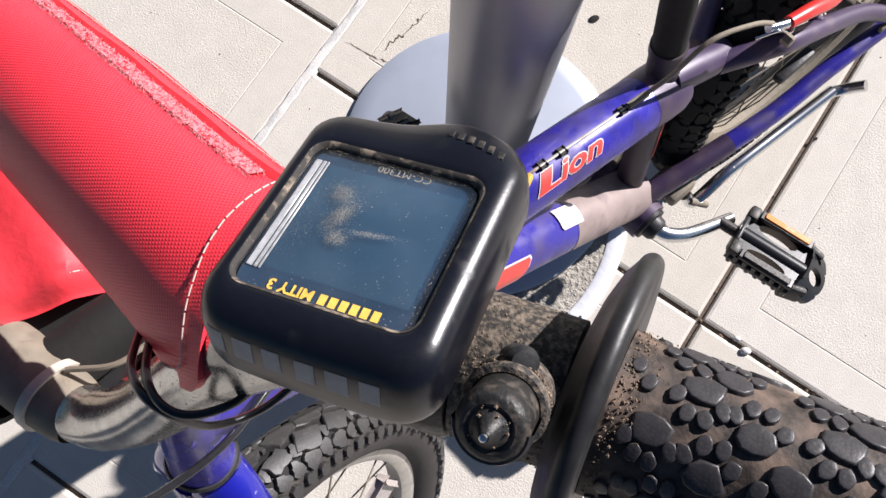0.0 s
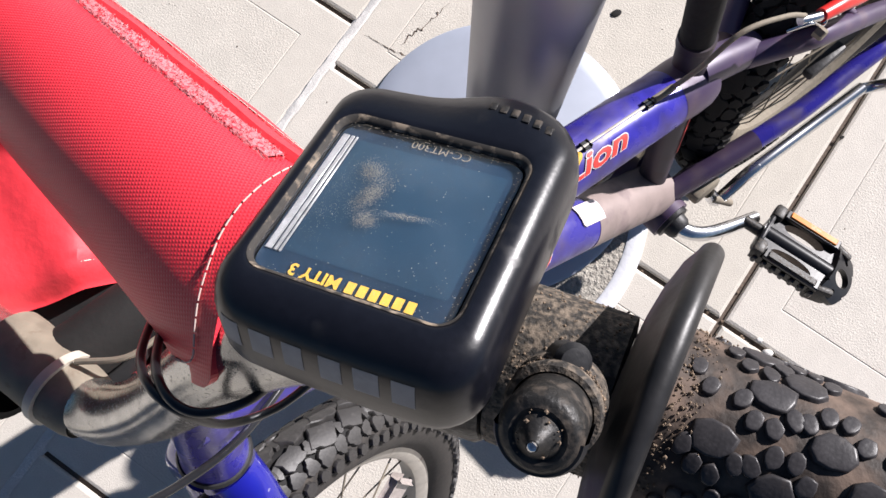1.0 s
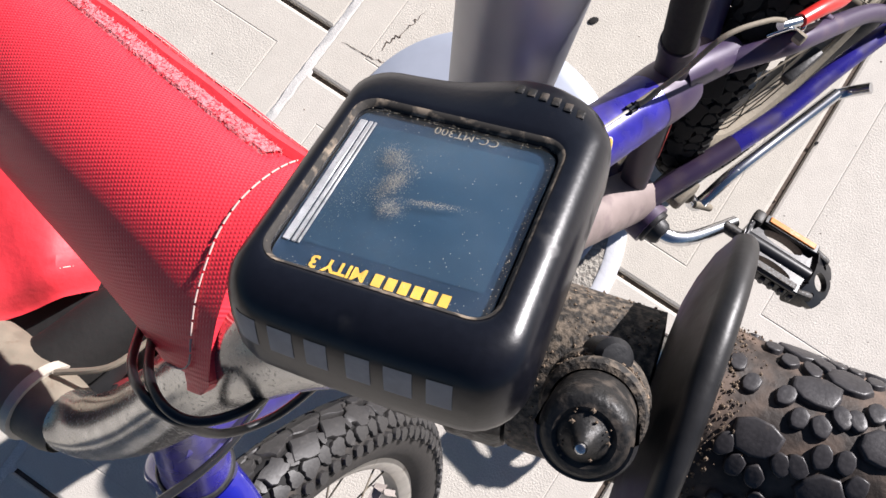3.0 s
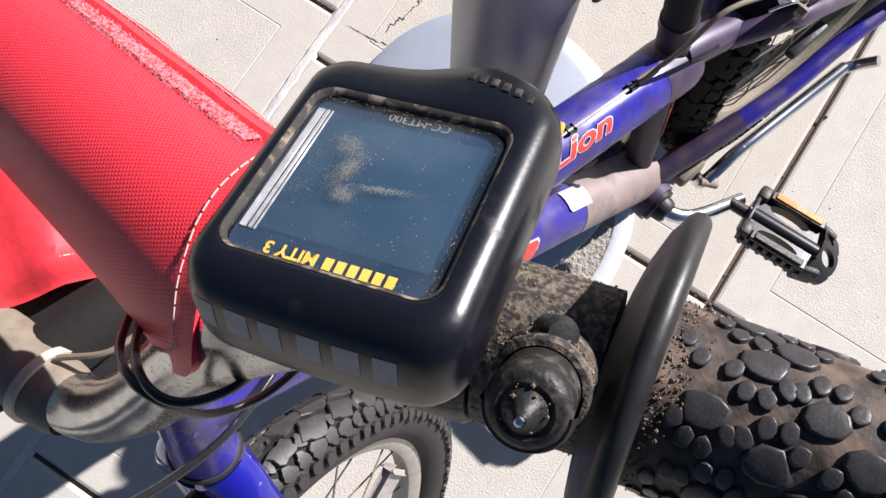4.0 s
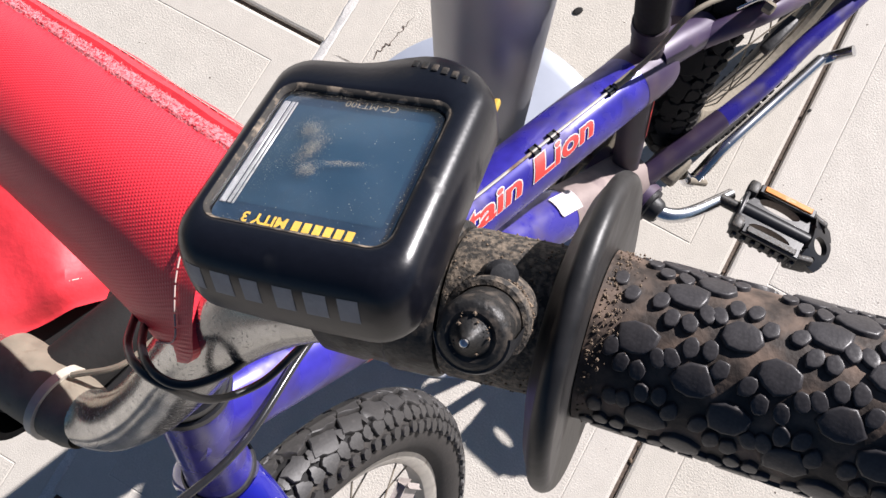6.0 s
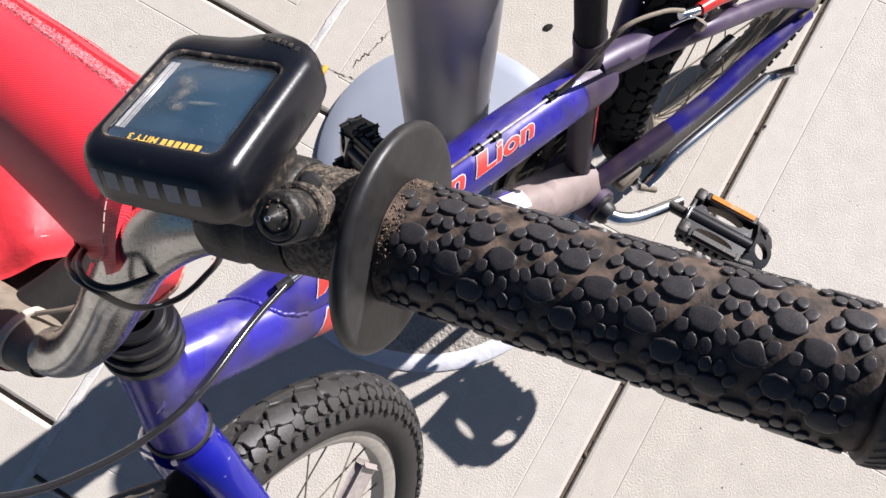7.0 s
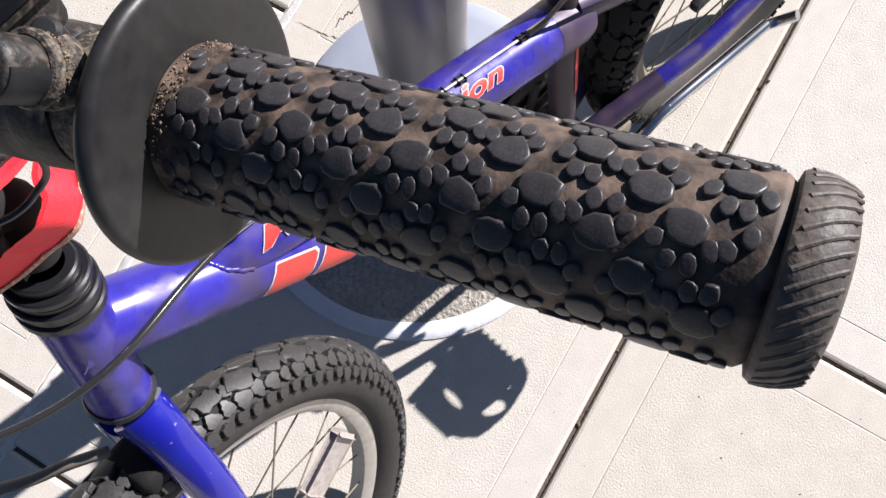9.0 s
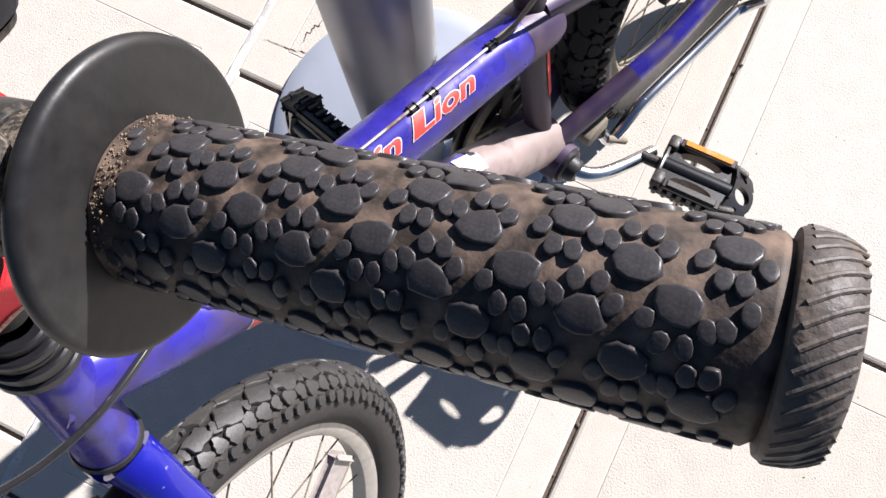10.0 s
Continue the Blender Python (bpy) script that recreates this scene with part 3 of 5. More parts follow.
part("pinch_bolt", lathe([(-0.004, 0.0), (-0.004, 0.0050), (0.003, 0.0050), (0.004, 0.0040), (0.004, 0.0)], F(0.530, 0.438, 0.034), LEFT, 6), DULL, bike)
part("brake_noodle", sweep(spline([F(0.517, 0.453, 0.020), F(0.528, 0.450, 0.024), F(0.540, 0.446, 0.027)], 8), 0.0042, 12), STEEL, bike)
part("brake_pad_arm", sweep(spline([F(0.535, 0.448, 0.026), F(0.560, 0.440, 0.028), F(0.595, 0.420, 0.028), F(0.650, 0.385, 0.018)], 8), lambda t: 0.0055 + 0.0022 * t, 16), REDP, bike, "red plastic brake arm")
for side in (-1, 1):
    part("brake_pad", block(F(0.585, 0.335, 0.034 * side), REAR, UP, LEFT, (0.045, 0.010, 0.011), 0.003), RUBBER, bike)


# ---- wheels ----
def wheel(name, centre, normal, radius, tyre_r, tyre_mat, knob_mat, wall_mat, rim_mat, split):
    w = new(name)
    w.location = centre - FRAME_O
    w.parent = bike
    n = Vector(normal).normalized()
    rc = radius - tyre_r
    prof = [(tyre_r * 0.96 * math.cos(a), rc + tyre_r * math.sin(a)) for a in (2 * math.pi * k / 22 for k in range(22))]
    part("tyre", lathe(prof, centre, n, 120, closed=True), tyre_mat, w)
    for side in (-1, 1):
        wall = [(side * (tyre_r * 0.96 + 0.0006) * math.cos(a), rc + (tyre_r + 0.0006) * math.sin(a)) for a in (radians(q) for q in range(-62, 40, 8))]
        part("sidewall", lathe(wall, centre, n, 120), wall_mat, w)
    part("sidewall_line", lathe([(tyre_r * 0.93, rc + 0.0055), (tyre_r * 0.99, rc + 0.0050), (tyre_r * 0.99, rc + 0.0040), (tyre_r * 0.93, rc + 0.0035)], centre, n, 120), tyre_mat, w)
    ri = radius - 2 * tyre_r + 0.004
    part("rim", lathe([(-0.0130, ri + 0.006), (-0.0145, ri + 0.002), (-0.0140, ri - 0.007), (-0.009, ri - 0.015), (0.009, ri - 0.015), (0.0140, ri - 0.007), (0.0145, ri + 0.002), (0.0130, ri + 0.006)],
         centre, n, 120, closed=True), rim_mat, w)
    a, u, v = basis(n)
    part("hub", lathe([(-0.036, 0.006), (-0.034, 0.020), (-0.030, 0.020), (-0.026, 0.012), (0.026, 0.012), (0.030, 0.020), (0.034, 0.020), (0.036, 0.006)], centre, n, 32, closed=True), DULL, w)
    for k in range(28):
        t = 2 * math.pi * k / 28
        side = 1 if k % 2 else -1
        t2 = t + (0.55 if k % 4 < 2 else -0.55)
        p0 = centre + n * 0.031 * side + 0.017 * (math.cos(t2) * u + math.sin(t2) * v)
        p1 = centre + n * 0.002 * side + (ri - 0.013) * (math.cos(t) * u + math.sin(t) * v)
        part("spoke", sweep([p0, p1], 0.0010, 6), DULL, w)
    rng = random.Random(21)
    joined = bmesh.new()
    pitches = 50

    def tyre_point(phi, across, lift):
        psi = across / tyre_r
        rad = math.cos(phi) * u + math.sin(phi) * v
        return centre + rad * (rc + (tyre_r + lift) * math.cos(psi)) + n * (tyre_r * 0.96 + lift) * math.sin(psi)

    def knob(phi0, c0, la, lc, lobes, height, spin):
        near = split and (math.cos(phi0) * u + math.sin(phi0) * v).z > 0.15
        bm = bmesh.new() if near else joined
        pts = []
        k = 16
        size = rng.uniform(0.86, 1.10)
        for q in range(k):
            t = 2 * math.pi * q / k
            r = size + 0.15 * math.cos(lobes * t + spin) + (0.05 if q % 2 else -0.04) + rng.uniform(-0.08, 0.08)
            pts.append((la * r * math.cos(t), lc * r * math.sin(t)))
        loops = []
        for scale, lift in ((1.05, -0.0012), (1.0, height * 0.80), (0.92, height), (0.50, height)):
            loops.append([bm.verts.new(tyre_point(phi0 + x * scale / radius, c0 + y * scale, lift)) for x, y in pts])
        for p, q2 in zip(loops, loops[1:]):
            for i in range(k):
                bm.faces.new((p[i], p[(i + 1) % k], q2[(i + 1) % k], q2[i]))
        bm.faces.new(loops[-1])
        if near:
            part("tread_block", bm, knob_mat, w)

    step = 2 * math.pi / pitches
    for i in range(pitches):
        p = i * step
        for flip in (-1, 1):
            at = p + step * (0.25 * flip) + rng.uniform(-0.002, 0.002)
            knob(at, 0.0084 * flip, 0.0138, 0.0088, 4, 0.0044, rng.uniform(0, 6))
            knob(at + step * 0.50, 0.0102 * flip, 0.0042, 0.0052, 3, 0.0036, rng.uniform(0, 6))
            knob(at + step * 0.20, 0.0222 * flip, 0.0080, 0.0060, 3, 0.0038, rng.uniform(0, 6))
            knob(at + step * 0.70, 0.0215 * flip, 0.0066, 0.0068, 3, 0.0038, rng.uniform(0, 6))
            knob(at + step * 0.45, 0.0335 * flip, 0.0052, 0.0056, 2, 0.0044, 0.8)
            knob(at + step * 0.95, 0.0350 * flip, 0.0052, 0.0062, 2, 0.0044, 0.5)
    tagged(part("tread", joined, knob_mat, w), kind="stuff")
    return w


front_az, front_el = radians(-27.0), radians(20.0)
FRONT_C = Vector((-0.135, -0.240, 0.240))
FRONT_N = Vector((math.cos(front_az) * math.cos(front_el), math.sin(front_az) * math.cos(front_el), math.sin(front_el)))
FRONT_R = 0.252
front = wheel("front_wheel", FRONT_C, FRONT_N, FRONT_R, 0.0275, TYRE, TREAD, SIDEF, RIM, True)
REAR_C = F(0.728, 0.260, -0.008)
rear_wheel = wheel("rear_wheel", REAR_C, LEFT, 0.250, 0.0275, DARKTYRE, DARKTYRE, SIDEF, DULL, False)
# no disc is seen here; it stops the sun between the spokes
part("spoke_guard", lathe([(-0.001, 0.018), (-0.001, 0.100), (0.001, 0.100), (0.001, 0.018)], REAR_C - LEFT * 0.034, LEFT, 48, closed=True), BLACKP, rear_wheel, "unseen black disc added to close the wheel's shadow")
# reflector between the front spokes
fa, fu, fv = basis(FRONT_N)
wheel_back = Vector((-FRONT_N.y, FRONT_N.x, 0)).normalized()
wheel_up = FRONT_N.cross(wheel_back) if FRONT_N.cross(wheel_back).z > 0 else wheel_back.cross(FRONT_N)
refl = FRONT_C + wheel_back * 0.135 + wheel_up * (-0.035) + FRONT_N * 0.010
part("spoke_reflector", block(refl, wheel_up, wheel_back, FRONT_N, (0.024, 0.064, 0.010), 0.0045, 2), CLEAR, front, "scuffed clear plastic reflector")

# ---- fork, headset, brake ----
part("lower_cup", lathe([(-0.0035, 0.016), (-0.003, 0.0228), (0.000, 0.0240), (0.003, 0.0228), (0.0035, 0.0200)], head_b, STEER, 40), RUBBER, bike, "dark greasy headset ring")
crown = head_b - STEER * 0.016
part("fork_crown", block(crown - STEER * 0.004, FRONT_N, STEER.cross(FRONT_N).normalized(), STEER, (0.050, 0.026, 0.018), 0.007, 3), DARKTYRE, bike)
# dark block, added where the fork's left side lies in shade
part("brake_body", block(crown - STEER * 0.055 - wheel_back * 0.024 + FRONT_N * 0.020, FRONT_N, STEER.cross(FRONT_N).normalized(), STEER, (0.050, 0.030, 0.060), 0.010, 3), DARKTYRE, bike, "black block for the front brake and the fork's shade")
for side in (-1, 1):
    line = spline([crown + FRONT_N * 0.012 * side - STEER * (0.002 if side > 0 else 0.030), crown + FRONT_N * 0.036 * side - STEER * (0.030 if side > 0 else 0.055), crown.lerp(FRONT_C, 0.45) + FRONT_N * 0.050 * side + wheel_back * 0.012, FRONT_C + FRONT_N * 0.050 * side], 10)
    part("fork_leg", sweep(line, lambda t: 0.0200 - 0.007 * t, 28), BRIGHT, bike, "glossy chipped blue fork leg")
part("brake_noodle", sweep(spline([(-0.160, -0.098, 0.470), (-0.186, -0.1065, 0.470), (-0.214, -0.118, 0.470), (-0.250, -0.128, 0.485)], 8), 0.0042, 12), DULL, bike, "dull grey brake cable guide")
hs = head_t
for k, (h0, h1, r) in enumerate(((0.000, 0.007, 0.0238), (0.007, 0.012, 0.0222), (0.0122, 0.018, 0.0236), (0.0182, 0.023, 0.0212), (0.0235, 0.029, 0.0222), (0.0295, 0.036, 0.0180))):
    part("headset_ring", lathe([(h0, 0.012), (h0, r - 0.001), (h0 + 0.001, r), (h1 - 0.001, r), (h1, r - 0.0012), (h1, 0.012)], hs, STEER, 40), BLACKP, bike)
part("headset_seal", lathe([(-0.003, 0.0205), (-0.002, 0.0218), (0.0, 0.0218), (0.0, 0.019)], hs, STEER, 40), STEEL, bike)

# ---- handlebar, stem ----
GA, GD = Vector((0.05, -0.00767, 0.8636)), Vector((0.90958, -0.32441, 0.25967)).normalized()
GE1, GE2 = Vector((0.33593, 0.94189, 0.0)), Vector((-0.24458, 0.08723, 0.96570))


def G(s):
    return GA + GD * s


BAR = [G(0.09), G(0.02), G(-0.030), Vector((0.0000, 0.0085, 0.8486)), Vector((-0.0173, 0.0097, 0.8408)), Vector((-0.0333, 0.0086, 0.8305)), Vector((-0.0510, 0.0036, 0.8140)), Vector((-0.0659, -0.0035, 0.7926)), Vector((-0.0779, -0.0086, 0.7722)), Vector((-0.0900, -0.0135, 0.7530)), Vector((-0.108, -0.0185, 0.727)),
       Vector((-0.122, -0.0205, 0.712)), Vector((-0.138, -0.0175, 0.703)), Vector((-0.1536, -0.0085, 0.700)), Vector((-0.20, 0.014, 0.692)), Vector((-0.26, 0.045, 0.682))]
part("handlebar", sweep(spline(BAR, 10), 0.0111, 32), CHROME, bike, "dented worn chrome handlebar")
stub0 = Vector((-0.1400, -0.0165, 0.7025))
stub_d = (Vector((-0.1536, -0.0085, 0.700)) - stub0).normalized()
part("bar_sleeve", lathe([(-0.010, 0.0112), (-0.006, 0.0128), (0.000, 0.0136), (0.010, 0.0142), (0.030, 0.0146), (0.036, 0.0143), (0.037, 0.0111)], stub0, stub_d, 32), DULL, bike, "dusty brown sleeve on the bar")
part("cable_tie", lathe([(-0.0018, 0.0134), (-0.0018, 0.0156), (0.0018, 0.0156), (0.0018, 0.0134)], stub0 + stub_d * 0.006, stub_d, 32, closed=True), WHITEP, bike, "white nylon cable tie")
part("cable_tie_tail", sweep(spline([stub0 + stub_d * 0.006 + Vector((0.008, 0.010, 0.010)), stub0 + Vector((0.022, 0.016, 0.012)), stub0 + Vector((0.034, 0.026, 0.010))], 6), 0.0012, 8), DULL, bike)
part("stem", sweep(spline([hs + STEER * 0.045, hs + STEER * 0.085, Vector((-0.150, -0.004, 0.695)), Vector((-0.176, -0.004, 0.690))], 8), 0.0130, 24), DARKTYRE, bike, "black handlebar stem")
part("stem_clamp", lathe([(-0.022, 0.012), (-0.022, 0.0155), (0.022, 0.0155), (0.022, 0.012)], Vector((-0.186, -0.004, 0.686)), stub_d, 32), DARKTYRE, bike)

# ---- grip ----
GR = 0.0156
grip_prof = [(-0.0175, 0.010), (-0.0175, GR + 0.0006), (-0.012, GR)] + [(-0.01 + 0.01 * k, GR) for k in range(1, 11)] + [(0.0904, GR), (0.0912, GR - 0.0006), (0.0920, GR - 0.0012), (0.0926, GR - 0.0040)]
grip = part("grip", lathe(grip_prof, GA, GD, 72), GRIPR, bike, "dirty black rubber grip with raised paw prints")
part("end_cap", lathe([(0.0917, GR - 0.004), (0.0919, GR - 0.0006), (0.0923, GR + 0.0009), (0.0932, GR + 0.0014), (0.0968, GR + 0.0010), (0.0994, GR - 0.0001), (0.1008, GR - 0.0018), (0.1015, GR - 0.0046), (0.1017, 0.0)], GA, GD, 72), RIBR, grip, "ribbed black rubber end cap")
rim_arc = [(-0.0192 - 0.0021 * math.sin(radians(q)), 0.0286 + 0.0021 * math.cos(radians(q))) for q in range(80, -91, -10)]
part("flange", lathe([(-0.0252, 0.011), (-0.0250, 0.0170), (-0.0242, 0.0215), (-0.0228, 0.0262)] + rim_arc + [(-0.0172, 0.0225), (-0.0178, 0.0150)], GA, GD, 120), GUARD, grip, "smooth black rubber hand guard disc")


def knob_mesh(name, outline, height, seed):
    """A low rounded pad that follows the grip's curve: x along the grip, y round it, z out."""
    rng = random.Random(seed)
    bm = bmesh.new()
    k = len(outline)
    pts = []
    for x, y in outline:
        f = rng.uniform(0.88, 1.10)
        pts.append((x * f, y * f))

    def place(x, y, h):
        t = y / (GR + 0.0005)
        return (x, (GR + h) * math.sin(t), (GR + h) * math.cos(t) - GR)
    loops = [[bm.verts.new(place(x * s, y * s, h)) for x, y in pts] for s, h in ((1.10, -0.0008), (1.0, height * 0.70), (0.94, height * 0.94), (0.84, height), (0.40, height))]
    for a, b in zip(loops, loops[1:]):
        for i in range(k):
            bm.faces.new((a[i], a[(i + 1) % k], b[(i + 1) % k], b[i]))
    bm.faces.new(loops[-1])
    bmesh.ops.recalc_face_normals(bm, faces=bm.faces)
    for f in bm.faces:
        f.smooth = True
    me = bpy.data.meshes.new(name)
    bm.to_mesh(me)
    bm.free()
    me.materials.append(KNOB)
    return me


def pad_outline(toe_side):
    pts = []
    for q in range(9):
        t = 2 * math.pi * (q + 0.3) / 9
        x, y = 0.00332 * math.cos(t), 0.00302 * math.sin(t)
        heel = -y * toe_side
        x *= 1.0 + 0.12 * (heel > 0)
        if heel > 0.001:
            y *= 1 - 0.20 * math.exp(-(x / 0.0011) ** 2) * 0.8
        pts.append((x, y))
    return pts


def paw_prints():
    pads = {s: [knob_mesh("paw_pad", pad_outline(s), 0.00085, 31 + k + 7 * s) for k in range(6)] for s in (-1, 1)}
    toes = [knob_mesh("paw_toe", [(0.00138 * math.cos(2 * math.pi * q / 10), 0.00188 * math.sin(2 * math.pi * q / 10)) for q in range(10)], 0.00080, 41 + k) for k in range(6)]
    rng = random.Random(9)
    # angle round the grip, first pad along it, side of the toes
    rows = [(40, 0.6, -1), (57.5, 18.5, 1), (75, 6.1, -1), (92.5, 12.7, 1), (107.5, 0.6, -1), (124.5, 7.2, 1), (141.5, 16.9, -1), (158.5, 1.4, 1), (175.5, 11.2, -1), (23, 16.0, 1), (5.5, 6.2, -1), (-12, 21.0, 1), (192.5, 17.8, 1)]

    def put(me, name, s, deg, spin=0.0):
        t = radians(deg)
        out = GE1 * math.cos(t) + GE2 * math.sin(t)
        round_ = -GE1 * math.sin(t) + GE2 * math.cos(t)
        m = Matrix((GD, round_, out)).transposed().to_4x4()
        m.translation = G(s) + out * GR - FRAME_O
        ob = new(name, me)
        ob.parent = grip
        ob.matrix_local = m @ Matrix.Rotation(spin, 4, "Z")

    for deg, first, side in rows:
        for k in range(-2, 6):
            s = (first + 22.1 * k) / 1000
            if -0.0135 < s < 0.0885:
                put(rng.choice(pads[side]), "paw_pad", s, deg + rng.uniform(-1, 1), rng.uniform(-0.15, 0.15))
            for ds, dt in ((-3.9, 9.0), (-1.5, 18.0), (1.4, 18.5), (3.7, 9.0)):
                q = s + ds / 1000 + rng.uniform(-0.0002, 0.0002)
                if -0.0150 < q < 0.0895:
                    put(rng.choice(toes), "paw_toe", q, deg + side * (dt + rng.uniform(-0.8, 0.8)), -0.12 * ds * side + rng.uniform(-0.2, 0.2))


paw_prints()


def end_ribs():
    """Slanting ribs round the swollen end of the grip."""
    for k in range(36):
        t0 = 2 * math.pi * k / 36
        line = []
        for q in range(6):
            f = q / 5
            t = t0 - 0.30 * f
            s = 0.0934 + 0.0070 * f
            r = GR + 0.0011 - 0.0019 * f ** 2.4
            line.append(G(s) + r * (math.cos(t) * GE1 + math.sin(t) * GE2))
        part("rib", sweep(line, lambda f: 0.00056 - 0.00012 * f, 8), RIBR, grip)


end_ribs()

# ---- cranks, pedals, chain, kickstand ----
part("crank_arm", sweep(spline([F(0.422, 0.213, 0.044), F(0.432, 0.205, 0.060), F(0.455, 0.190, 0.072), F(0.512, 0.158, 0.086)], 10), lambda t: 0.0085 - 0.0015 * t, 20, (1.0, 0.8)), STEEL, bike, "bent chromed crank arm")
part("crank_arm", sweep(spline([F(0.422, 0.213, -0.044), F(0.40, 0.225, -0.065), F(0.31, 0.272, -0.092)], 10), 0.0075, 16), DULL, bike)
part("chain_ring", lathe([(-0.0015, 0.050), (-0.0015, 0.068), (0.0015, 0.068), (0.0015, 0.050)], F(0.422, 0.214, -0.050), LEFT, 48, closed=True), DULL, bike)
for k in range(5):
    t = 2 * math.pi * k / 5
    part("chain_ring_arm", sweep([F(0.422, 0.214, -0.050), F(0.422 + 0.055 * math.cos(t), 0.214 + 0.055 * math.sin(t), -0.050)], 0.005, 8), DULL, bike)
# unseen solid disc, added so that the crank casts a closed shadow
part("chain_guard", lathe([(-0.004, 0.014), (-0.004, 0.078), (0.0005, 0.080), (0.0005, 0.014)], F(0.422, 0.214, -0.056), LEFT, 48, closed=True), BLACKP, bike)


def chain_case():
    """The black guard plate that covers the chain, round at the crank and narrow at the hub; it also closes lit gaps in
    the shadow.
    """
    bm = bmesh.new()
    ends = ((F(0.422, 0.214, -0.062), 0.074), (F(0.728, 0.262, -0.062), 0.046))
    ring = []
    for (c, r), a0 in zip(ends, (90, -90)):
        for q in range(17):
            t = radians(a0 + 180 * q / 16)
            ring.append(c + REAR * (r * math.cos(t)) + UP * (r * math.sin(t)))
    faces = [bm.faces.new([bm.verts.new(p) for p in ring])]
    out = bmesh.ops.extrude_face_region(bm, geom=faces)
    for v in out["geom"]:
        if isinstance(v, bmesh.types.BMVert):
            v.co += LEFT * 0.004
    return bm


part("chain_case", chain_case(), BLACKP, bike, "black plastic chain guard")
for dv in (0.036, -0.036):
    part("chain_run", sweep([F(0.43, 0.214 + 1.8 * dv, -0.050), F(0.728, 0.260 + dv, -0.050)], 0.0034, 8), DULL, bike)
part("sprocket", lathe([(-0.002, 0.02), (-0.002, 0.037), (0.002, 0.037), (0.002, 0.02)], F(0.728, 0.260, -0.050), LEFT, 32, closed=True), DULL, bike)


def holed(box, hole, place, thick, bm, n=36):
    """A plate with one oval hole: box (x0, x1, y0, y1), hole (x, y, half lengths); returns the faces of the hole's wall."""
    x0, x1, y0, y1 = box
    hx, hy, rx, ry = hole
    rows = [[], [], [], []]
    for q in range(n):
        t = 2 * math.pi * q / n
        cx, cy = math.cos(t), math.sin(t)
        far = min((x1 - hx) / cx if cx > 1e-6 else (x0 - hx) / cx if cx < -1e-6 else 9, (y1 - hy) / cy if cy > 1e-6 else (y0 - hy) / cy if cy < -1e-6 else 9)
        for row, (x, y, h) in zip(rows, ((hx + rx * cx, hy + ry * cy, thick / 2), (hx + cx * far, hy + cy * far, thick / 2), (hx + cx * far, hy + cy * far, -thick / 2), (hx + rx * cx, hy + ry * cy, -thick / 2))):
            row.append(bm.verts.new(place(x, y, h)))
    wall = []
    for k in range(4):
        r0, r1 = rows[k], rows[(k + 1) % 4]
        for q in range(n):
            f = bm.faces.new((r0[q], r0[(q + 1) % n], r1[(q + 1) % n], r1[q]))
            if k == 3:
                wall.append(f)
    return wall


